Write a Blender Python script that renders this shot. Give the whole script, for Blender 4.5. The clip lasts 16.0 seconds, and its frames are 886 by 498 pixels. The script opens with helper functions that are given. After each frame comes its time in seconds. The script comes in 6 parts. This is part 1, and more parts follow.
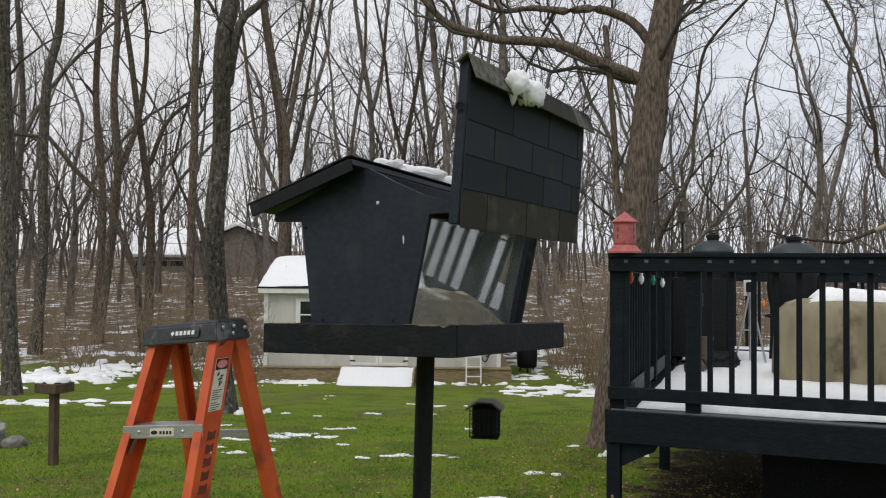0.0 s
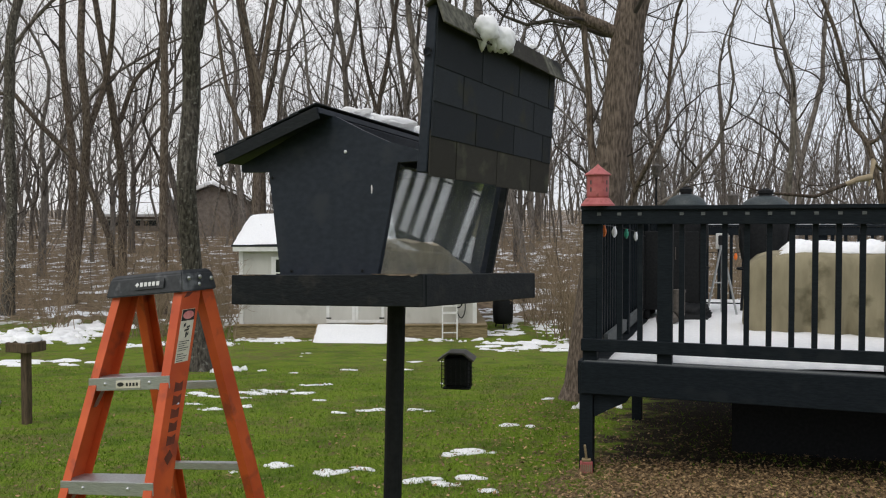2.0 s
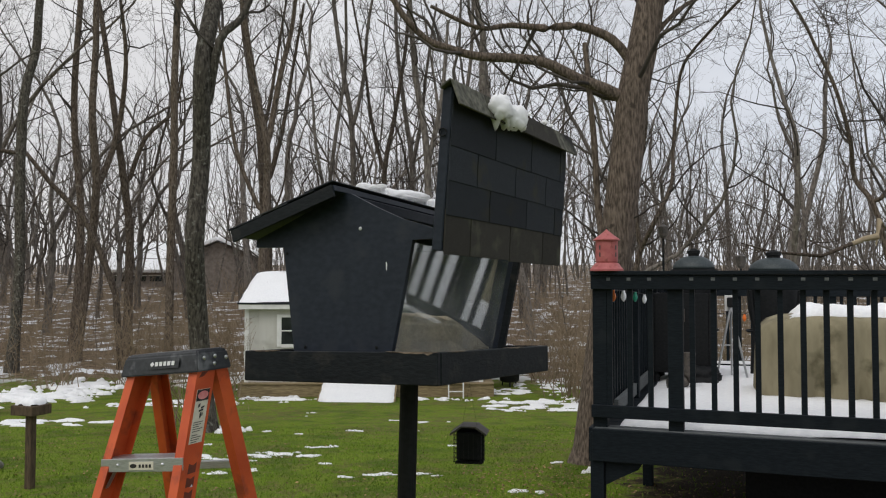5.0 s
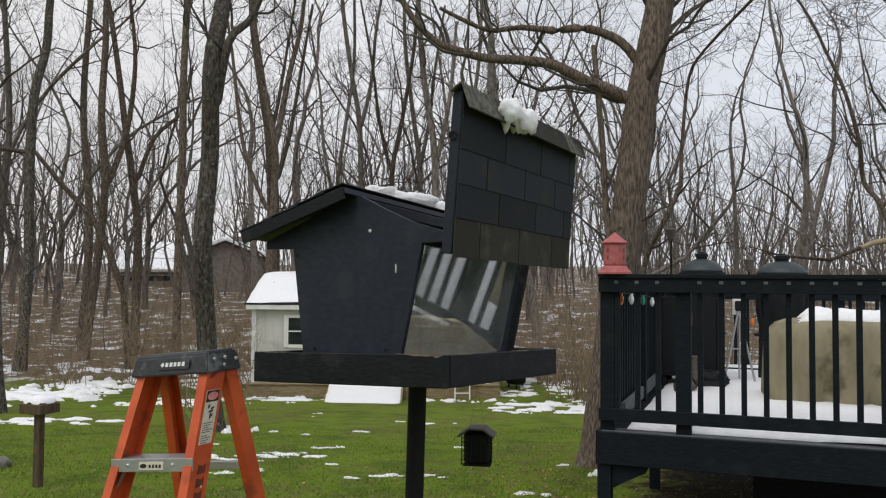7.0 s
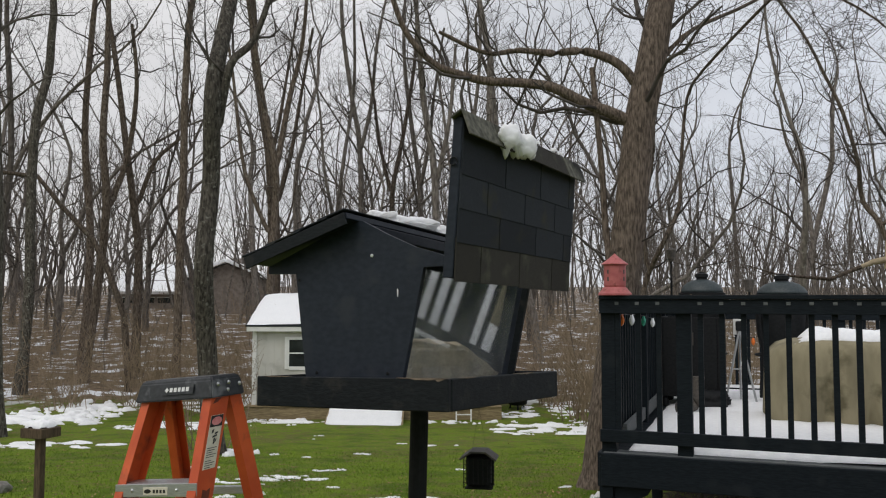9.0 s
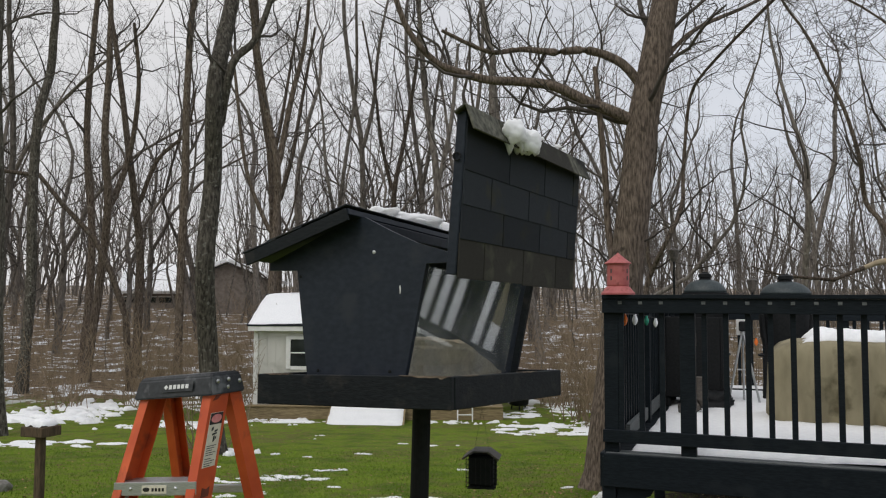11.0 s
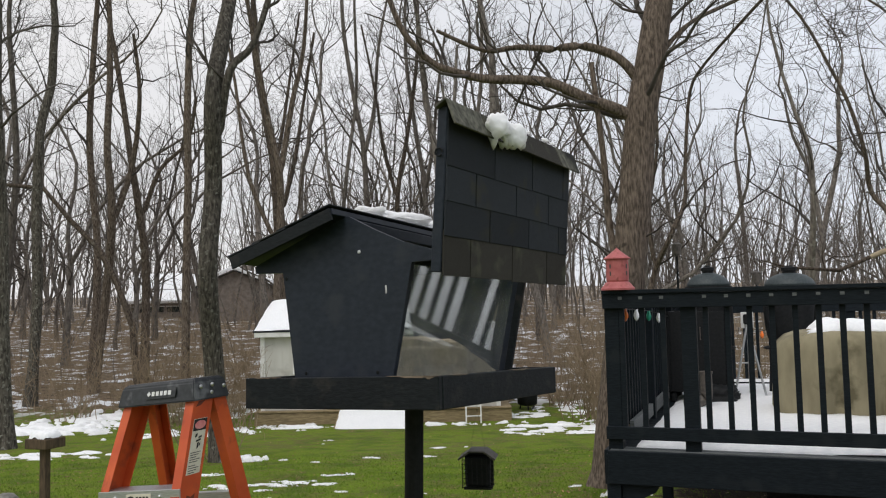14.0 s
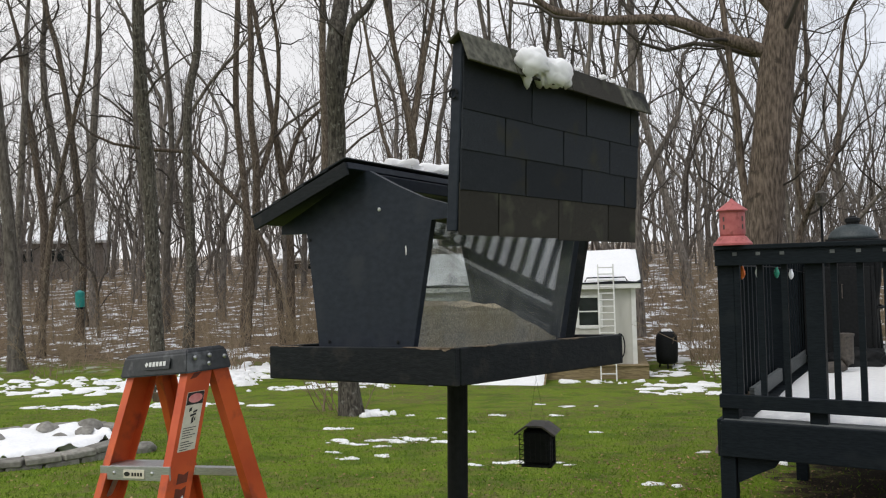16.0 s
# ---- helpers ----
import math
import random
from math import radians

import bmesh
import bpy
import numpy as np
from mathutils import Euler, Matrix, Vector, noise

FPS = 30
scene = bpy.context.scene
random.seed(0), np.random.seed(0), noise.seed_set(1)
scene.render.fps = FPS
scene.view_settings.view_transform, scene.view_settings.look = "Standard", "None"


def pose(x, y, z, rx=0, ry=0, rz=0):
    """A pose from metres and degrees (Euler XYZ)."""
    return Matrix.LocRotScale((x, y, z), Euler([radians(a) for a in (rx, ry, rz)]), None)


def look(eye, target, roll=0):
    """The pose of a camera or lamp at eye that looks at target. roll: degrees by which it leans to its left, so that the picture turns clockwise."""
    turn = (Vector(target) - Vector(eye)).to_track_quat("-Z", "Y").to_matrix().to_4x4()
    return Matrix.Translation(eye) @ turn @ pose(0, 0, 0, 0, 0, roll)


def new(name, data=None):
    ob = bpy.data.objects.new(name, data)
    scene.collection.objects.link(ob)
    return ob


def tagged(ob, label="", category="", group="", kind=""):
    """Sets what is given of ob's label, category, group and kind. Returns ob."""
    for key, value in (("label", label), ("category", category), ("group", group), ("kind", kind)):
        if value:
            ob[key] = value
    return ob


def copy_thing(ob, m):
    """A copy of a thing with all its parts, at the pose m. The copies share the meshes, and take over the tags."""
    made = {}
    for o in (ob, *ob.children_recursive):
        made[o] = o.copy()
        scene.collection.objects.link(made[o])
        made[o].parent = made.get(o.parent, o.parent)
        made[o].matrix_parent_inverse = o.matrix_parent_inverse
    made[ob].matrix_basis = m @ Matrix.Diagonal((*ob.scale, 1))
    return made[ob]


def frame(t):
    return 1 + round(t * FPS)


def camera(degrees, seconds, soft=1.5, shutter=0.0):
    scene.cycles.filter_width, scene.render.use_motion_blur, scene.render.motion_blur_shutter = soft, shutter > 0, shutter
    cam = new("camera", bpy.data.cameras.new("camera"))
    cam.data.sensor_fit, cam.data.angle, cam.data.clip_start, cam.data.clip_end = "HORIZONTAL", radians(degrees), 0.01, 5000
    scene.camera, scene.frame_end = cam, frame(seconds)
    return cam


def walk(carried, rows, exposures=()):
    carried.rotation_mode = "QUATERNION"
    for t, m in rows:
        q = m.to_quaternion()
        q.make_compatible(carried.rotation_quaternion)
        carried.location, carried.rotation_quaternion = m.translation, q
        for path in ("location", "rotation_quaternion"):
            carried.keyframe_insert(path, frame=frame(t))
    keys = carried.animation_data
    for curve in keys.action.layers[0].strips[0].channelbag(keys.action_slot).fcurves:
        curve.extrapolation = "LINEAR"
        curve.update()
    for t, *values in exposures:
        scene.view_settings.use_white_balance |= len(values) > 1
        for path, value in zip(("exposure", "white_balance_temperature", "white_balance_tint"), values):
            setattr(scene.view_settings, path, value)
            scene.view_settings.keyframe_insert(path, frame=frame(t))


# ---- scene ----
cam = camera(55.8, 16.0, soft=1.15)
PATH = [
    (0, (0.037, 0.021, 1.778), (0.017, 2.021, 1.824), 0.4),
    (0.5, (0.033, 0.03, 1.756), (0.016, 2.03, 1.741), 0.2),
    (1, (0.043, 0.035, 1.76), (0.024, 2.034, 1.714), 0.1),
    (1.5, (0.052, 0.042, 1.754), (0.057, 2.041, 1.705), 0.1),
    (2, (0.061, 0.043, 1.75), (0.097, 2.042, 1.696), 0.0),
    (2.5, (0.069, 0.043, 1.752), (0.11, 2.042, 1.7), -0.1),
    (3, (0.068, 0.04, 1.775), (0.103, 2.039, 1.732), -0.5),
    (3.5, (0.058, 0.043, 1.816), (0.09, 2.042, 1.855), -0.7),
    (4, (0.053, 0.042, 1.826), (0.084, 2.04, 1.902), -0.7),
    (4.5, (0.038, 0.04, 1.82), (0.071, 2.038, 1.897), -0.2),
    (7, (0.022, 0.032, 1.825), (0.03, 2.03, 1.905), 0.4),
    (7.5, (0.024, 0.03, 1.827), (0.034, 2.028, 1.912), 0.5),
    (8, (0.022, 0.017, 1.833), (0.031, 2.014, 1.934), 0.1),
    (8.5, (0.02, 0.009, 1.835), (0.029, 2.005, 1.955), 0.1),
    (9, (0.019, 0.003, 1.836), (0.026, 1.999, 1.965), 0.1),
    (11.5, (0.014, 0.048, 1.824), (0.016, 2.043, 1.954), 0.3),
    (12, (0.015, 0.055, 1.826), (0.015, 2.05, 1.956), 0.3),
    (12.5, (0.016, 0.055, 1.828), (0.014, 2.051, 1.958), 0.2),
    (13, (0.025, 0.054, 1.827), (0.019, 2.05, 1.955), 0.2),
    (13.5, (0.037, 0.054, 1.83), (0.032, 2.051, 1.955), 0.1),
    (14, (0.082, 0.077, 1.813), (0.069, 2.072, 1.948), -1.3),
    (14.5, (0.131, 0.207, 1.811), (0.106, 2.202, 1.951), -1.7),
    (15, (0.238, 0.331, 1.836), (0.157, 2.324, 1.973), -1.4),
    (15.5, (0.403, 0.392, 1.825), (0.202, 2.381, 1.884), -1.7),
    (16, (0.419, 0.402, 1.826), (0.055, 2.369, 1.863), -1.7),
]
EXPOSURES = ((0, 0.09), (1, 0.07), (2, 0.14), (3, 0.21), (3.5, -0.11), (4, -0.22), (4.5, -0.12), (7, 0.08), (8.5, -0.07), (11.5, -0.05), (13, -0.04), (14, 0.14), (14.5, 0.02), (15, -0.09), (15.5, 0.06), (16, 0.24))
walk(cam, [(t, look(eye, target, roll)) for t, eye, target, roll in PATH], EXPOSURES)

# ---- sky, sun, exposure ----
world = bpy.data.worlds.new("overcast_sky")
scene.world = world
world.use_nodes = True
wt = world.node_tree
wt.nodes.clear()
w_out = wt.nodes.new("ShaderNodeOutputWorld")
w_bg = wt.nodes.new("ShaderNodeBackground")
w_sky = wt.nodes.new("ShaderNodeTexSky")
w_sky.sky_type = "NISHITA"
w_sky.sun_disc = False
w_sky.sun_elevation = radians(38)
w_sky.sun_rotation = radians(200)
w_mul = wt.nodes.new("ShaderNodeMixRGB")
w_mul.blend_type = "MULTIPLY"
w_mul.inputs[0].default_value = 1.0
w_mul.inputs[2].default_value = (0.05, 0.05, 0.05, 1)
w_coord = wt.nodes.new("ShaderNodeTexCoord")
w_map = wt.nodes.new("ShaderNodeMapping")
w_map.inputs["Scale"].default_value = (2.0, 2.0, 5.0)
w_noise = wt.nodes.new("ShaderNodeTexNoise")
w_noise.inputs["Scale"].default_value = 1.6
w_noise.inputs["Detail"].default_value = 5
w_ramp = wt.nodes.new("ShaderNodeValToRGB")
w_ramp.color_ramp.elements[0].position, w_ramp.color_ramp.elements[1].position = 0.3, 0.7
w_ramp.color_ramp.elements[0].color = (0.73, 0.742, 0.772, 1)
w_ramp.color_ramp.elements[1].color = (0.945, 0.948, 0.968, 1)
w_mix = wt.nodes.new("ShaderNodeMixRGB")
w_mix.inputs[0].default_value = 0.9
wt.links.new(w_coord.outputs["Generated"], w_map.inputs["Vector"])
wt.links.new(w_map.outputs["Vector"], w_noise.inputs["Vector"])
wt.links.new(w_noise.outputs["Fac"], w_ramp.inputs["Fac"])
wt.links.new(w_sky.outputs["Color"], w_mul.inputs[1])
wt.links.new(w_mul.outputs["Color"], w_mix.inputs[1])
wt.links.new(w_ramp.outputs["Color"], w_mix.inputs[2])
w_sep = wt.nodes.new("ShaderNodeSeparateXYZ")
w_side = wt.nodes.new("ShaderNodeMapRange")
w_side.inputs["From Min"].default_value, w_side.inputs["From Max"].default_value = -0.35, 0.45
w_tint = wt.nodes.new("ShaderNodeMixRGB")
w_tint.inputs[1].default_value, w_tint.inputs[2].default_value = (1.02, 1.0, 0.985, 1), (0.945, 0.975, 1.03, 1)
w_cloud = wt.nodes.new("ShaderNodeMixRGB")
w_cloud.blend_type = "MULTIPLY"
w_cloud.inputs[0].default_value = 1.0
wt.links.new(w_coord.outputs["Generated"], w_sep.inputs[0])
wt.links.new(w_sep.outputs["X"], w_side.inputs["Value"])
wt.links.new(w_side.outputs["Result"], w_tint.inputs[0])
wt.links.new(w_mix.outputs["Color"], w_cloud.inputs[1])
wt.links.new(w_tint.outputs["Color"], w_cloud.inputs[2])
wt.links.new(w_cloud.outputs["Color"], w_bg.inputs["Color"])
w_bg.inputs["Strength"].default_value = 0.98
wt.links.new(w_bg.outputs["Background"], w_out.inputs["Surface"])
sun = new("sun", bpy.data.lights.new("sun", "SUN"))
sun.data.energy, sun.data.angle, sun.data.color = 1.0, radians(25), (1.0, 0.97, 0.93)
sun.matrix_world = look((-8, -14, 22), (0, 0, 0))


# ---- materials ----
def material(name, c1, c2, scale=20.0, rough=0.7, bump=0.3, stretch=(1, 1, 1), metal=0.0, detail=6.0, stain=None, stain_amount=0.0, stain_scale=3.0, spread=(0.35, 0.65), bump_dist=0.004, random_shift=0.0, spec=0.5):
    m = bpy.data.materials.new(name)
    m.use_nodes = True
    t = m.node_tree
    b = t.nodes["Principled BSDF"]
    co = t.nodes.new("ShaderNodeTexCoord")
    mp = t.nodes.new("ShaderNodeMapping")
    mp.inputs["Scale"].default_value = stretch
    n = t.nodes.new("ShaderNodeTexNoise")
    n.inputs["Scale"].default_value, n.inputs["Detail"].default_value = scale, detail
    r = t.nodes.new("ShaderNodeValToRGB")
    r.color_ramp.elements[0].position, r.color_ramp.elements[1].position = spread
    r.color_ramp.elements[0].color, r.color_ramp.elements[1].color = (*c1, 1), (*c2, 1)
    t.links.new(co.outputs["Object"], mp.inputs["Vector"])
    t.links.new(mp.outputs["Vector"], n.inputs["Vector"])
    t.links.new(n.outputs["Fac"], r.inputs["Fac"])
    col = r.outputs["Color"]
    if stain:
        n2 = t.nodes.new("ShaderNodeTexNoise")
        n2.inputs["Scale"].default_value, n2.inputs["Detail"].default_value = stain_scale, 8
        r2 = t.nodes.new("ShaderNodeValToRGB")
        r2.color_ramp.elements[0].position, r2.color_ramp.elements[1].position = 0.62 - 0.2 * stain_amount, 0.72 - 0.1 * stain_amount
        mx = t.nodes.new("ShaderNodeMixRGB")
        mx.inputs[2].default_value = (*stain, 1)
        t.links.new(co.outputs["Object"], n2.inputs["Vector"])
        t.links.new(n2.outputs["Fac"], r2.inputs["Fac"])
        t.links.new(r2.outputs["Color"], mx.inputs[0])
        t.links.new(col, mx.inputs[1])
        col = mx.outputs["Color"]
    if random_shift:
        oi = t.nodes.new("ShaderNodeObjectInfo")
        ma = t.nodes.new("ShaderNodeMapRange")
        ma.inputs["To Min"].default_value, ma.inputs["To Max"].default_value = 1 - random_shift, 1 + random_shift
        hs = t.nodes.new("ShaderNodeHueSaturation")
        t.links.new(oi.outputs["Random"], ma.inputs["Value"])
        t.links.new(ma.outputs["Result"], hs.inputs["Value"])
        t.links.new(col, hs.inputs["Color"])
        col = hs.outputs["Color"]
    t.links.new(col, b.inputs["Base Color"])
    b.inputs["Roughness"].default_value, b.inputs["Metallic"].default_value = rough, metal
    b.inputs["Specular IOR Level"].default_value = spec
    if bump:
        bu = t.nodes.new("ShaderNodeBump")
        bu.inputs["Strength"].default_value, bu.inputs["Distance"].default_value = bump, bump_dist
        t.links.new(n.outputs["Fac"], bu.inputs["Height"])
        t.links.new(bu.outputs["Normal"], b.inputs["Normal"])
    return m


BLACK_PAINT = material("weathered_black_paint", (0.0125, 0.0172, 0.0255), (0.0190, 0.0252, 0.0365), 38, 0.5, 0.12, (1, 1, 1.6), stain=(0.025, 0.030, 0.038), stain_amount=0.3, stain_scale=9, spec=0.25)
TRAY_PAINT = material("worn_black_tray_paint", (0.006, 0.008, 0.010), (0.011, 0.014, 0.016), 40, 0.6, 0.4, (1, 1, 3), stain=(0.024, 0.024, 0.023), stain_amount=0.25, stain_scale=14, spec=0.2)
BARE_WOOD = material("bare_splintered_wood", (0.12, 0.088, 0.062), (0.25, 0.195, 0.145), 60, 0.85, 0.6, (1, 6, 6))
DECK_PAINT = material("black_deck_stain", (0.0062, 0.0094, 0.0124), (0.0112, 0.0158, 0.0198), 22, 0.6, 0.3, (1, 1, 6), stain=(0.014, 0.018, 0.021), stain_amount=0.25, stain_scale=6, spec=0.12)
DECK_GREY = material("grey_deck_board_and_glint", (0.07, 0.08, 0.08), (0.13, 0.14, 0.14), 14, 0.75, 0.4, (1, 8, 8))
SHINGLE = material("black_asphalt_shingle", (0.019, 0.022, 0.0265), (0.043, 0.048, 0.057), 420, 0.95, 0.9, detail=3, stain=(0.046, 0.044, 0.034), stain_amount=0.3, stain_scale=7, bump_dist=0.002, random_shift=0.22, spec=0.2)
SHINGLE_OLD = material("weathered_brown_shingle", (0.027, 0.0255, 0.0225), (0.066, 0.061, 0.053), 420, 0.95, 0.9, detail=3, stain=(0.085, 0.085, 0.062), stain_amount=0.35, stain_scale=9, bump_dist=0.002, random_shift=0.2, spec=0.2)
CAP_SHINGLE = material("mossy_ridge_shingle", (0.07, 0.07, 0.058), (0.17, 0.165, 0.135), 45, 0.95, 0.8, stain=(0.022, 0.022, 0.022), stain_amount=0.85, stain_scale=5, spec=0.2)
SNOW = material("wet_snow", (0.84, 0.85, 0.87), (0.91, 0.92, 0.93), 30, 0.6, 0.35, detail=8, bump_dist=0.008, spec=0.3)
snow_bsdf = SNOW.node_tree.nodes["Principled BSDF"]
snow_bsdf.inputs["Subsurface Weight"].default_value = 1.0
snow_bsdf.inputs["Subsurface Radius"].default_value = (1.0, 1.0, 1.0)
snow_bsdf.inputs["Subsurface Scale"].default_value = 0.09
ORANGE = material("orange_fibreglass", (0.52, 0.075, 0.018), (0.66, 0.115, 0.028), 9, 0.42, 0.08, stain=(0.30, 0.055, 0.025), stain_amount=0.3, stain_scale=12)
BLACK_PLASTIC = material("scuffed_black_plastic", (0.018, 0.020, 0.023), (0.034, 0.037, 0.041), 60, 0.4, 0.15, stain=(0.12, 0.125, 0.13), stain_amount=0.05, stain_scale=16)
ALU = material("dull_aluminium", (0.42, 0.43, 0.44), (0.58, 0.59, 0.60), 40, 0.42, 0.1, (1, 14, 14), metal=0.75)
STEEL = material("bright_rivet_steel", (0.55, 0.56, 0.57), (0.68, 0.69, 0.70), 20, 0.3, 0, metal=0.9)
LABEL = material("cream_sticker", (0.62, 0.58, 0.47), (0.72, 0.68, 0.57), 60, 0.5, 0.05)
INK = material("black_ink", (0.012, 0.012, 0.012), (0.022, 0.022, 0.022), 60, 0.5, 0)
PINK = material("faded_red_ink", (0.62, 0.20, 0.20), (0.72, 0.30, 0.29), 60, 0.5, 0)
WHITE_INK = material("white_ink", (0.75, 0.75, 0.75), (0.82, 0.82, 0.82), 60, 0.5, 0)
BROWN_INK = material("dark_red_print", (0.10, 0.022, 0.012), (0.16, 0.034, 0.018), 30, 0.5, 0)
SEED = material("bird_seed", (0.52, 0.41, 0.27), (0.86, 0.73, 0.54), 160, 0.9, 0.9, detail=2, bump_dist=0.006)
SIDING = material("grey_beige_siding", (0.50, 0.49, 0.45), (0.58, 0.57, 0.53), 3, 0.6, 0.1, (1, 1, 0.3), stain=(0.42, 0.41, 0.37), stain_amount=0.3, stain_scale=2)
WHITE_TRIM = material("white_painted_trim", (0.70, 0.70, 0.68), (0.80, 0.80, 0.78), 6, 0.5, 0.05)
TIMBER = material("weathered_brown_timber", (0.17, 0.125, 0.065), (0.31, 0.24, 0.13), 6, 0.8, 0.4, (1, 8, 8))
POST_WOOD = material("brown_wooden_post", (0.050, 0.033, 0.018), (0.110, 0.075, 0.043), 18, 0.85, 0.5, (4, 4, 0.6))
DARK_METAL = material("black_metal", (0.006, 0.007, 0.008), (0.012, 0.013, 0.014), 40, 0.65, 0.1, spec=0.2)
GREEN_CERAMIC = material("dark_green_ceramic", (0.024, 0.034, 0.037), (0.042, 0.056, 0.060), 60, 0.55, 0.3, detail=2)
RED_PAINT = material("faded_red_painted_metal", (0.36, 0.085, 0.085), (0.46, 0.13, 0.125), 18, 0.55, 0.2, stain=(0.24, 0.06, 0.05), stain_amount=0.35, stain_scale=20)
CANVAS = material("tan_canvas_cover", (0.19, 0.165, 0.100), (0.29, 0.255, 0.160), 5, 0.85, 0.6, (1.6, 1.6, 0.4), stain=(0.105, 0.09, 0.048), stain_amount=0.4, stain_scale=4.5, bump_dist=0.012)
RUST = material("rusted_bronze", (0.05, 0.045, 0.04), (0.10, 0.085, 0.07), 40, 0.6, 0.2)
BRICK = material("brown_house_wall", (0.15, 0.125, 0.108), (0.235, 0.20, 0.17), 4, 0.85, 0.2)
STONE = material("concrete_ring_block", (0.16, 0.15, 0.13), (0.28, 0.27, 0.24), 14, 0.9, 0.5, random_shift=0.2)
PALE_LIMB = material("pale_fallen_limb", (0.30, 0.24, 0.15), (0.40, 0.33, 0.22), 9, 0.8, 0.3)
TEAL = material("teal_plastic", (0.01, 0.22, 0.20), (0.02, 0.30, 0.27), 9, 0.5, 0.05)


def bark(name, c1, c2, patch, scale=7.0, amount=0.4, stretch=(2.2, 2.2, 0.35), patch_scale=9):
    return material(name, c1, c2, scale, 0.92, 0.9, stretch, detail=9, stain=patch, stain_amount=amount, stain_scale=patch_scale, bump_dist=0.03, random_shift=0.3, spec=0.15)


BARK = bark("grey_brown_bark", (0.042, 0.037, 0.031), (0.165, 0.148, 0.124), (0.27, 0.265, 0.23), 13, 0.22, (2.4, 2.4, 0.6), 15)
BARK_WARM = bark("brown_bark", (0.046, 0.035, 0.027), (0.165, 0.132, 0.104), (0.20, 0.18, 0.15), 13, 0.12, (2.6, 2.6, 0.6))
# Distance haze is put into this bark's colour: paler than the near barks.
BARK_FAR = bark("hazed_forest_bark", (0.088, 0.077, 0.067), (0.205, 0.180, 0.157), (0.23, 0.215, 0.19), 7, 0.2, (2.2, 2.2, 0.6))
BARK_DECK = bark("furrowed_red_brown_bark", (0.052, 0.041, 0.033), (0.165, 0.130, 0.104), (0.050, 0.040, 0.032), 20, 0.0, (2.4, 2.4, 0.5), 8)
TWIG = material("dark_twig_bark", (0.055, 0.048, 0.043), (0.120, 0.106, 0.095), 3, 0.95, 0, random_shift=0.25, spec=0.1)
BRUSH = material("dry_brown_brush", (0.18, 0.135, 0.090), (0.35, 0.27, 0.19), 1.5, 0.95, 0, spec=0.1)
LEAF = material("dead_brown_leaf", (0.12, 0.070, 0.030), (0.42, 0.28, 0.135), 25, 0.85, 0, spread=(0.35, 0.65))
GRASS = material("green_grass_blade", (0.070, 0.138, 0.009), (0.185, 0.290, 0.026), 1.3, 0.8, 0, spread=(0.3, 0.7), spec=0.15)


def vary_pieces(m, low, high):
    """Gives every loose blade or leaf of a mesh its own brightness."""
    t = m.node_tree
    b = t.nodes["Principled BSDF"]
    col = b.inputs["Base Color"].links[0].from_socket
    geo = t.nodes.new("ShaderNodeNewGeometry")
    ma = t.nodes.new("ShaderNodeMapRange")
    ma.inputs["To Min"].default_value, ma.inputs["To Max"].default_value = low, high
    hs = t.nodes.new("ShaderNodeHueSaturation")
    t.links.new(geo.outputs["Random Per Island"], ma.inputs["Value"])
    t.links.new(ma.outputs["Result"], hs.inputs["Value"])
    t.links.new(col, hs.inputs["Color"])
    t.links.new(hs.outputs["Color"], b.inputs["Base Color"])


vary_pieces(GRASS, 0.6, 1.3)
vary_pieces(LEAF, 0.4, 1.3)


def bulb_material(name, c):
    m = material(name, c, tuple(min(1, v * 1.25) for v in c), 30, 0.25, 0)
    return m


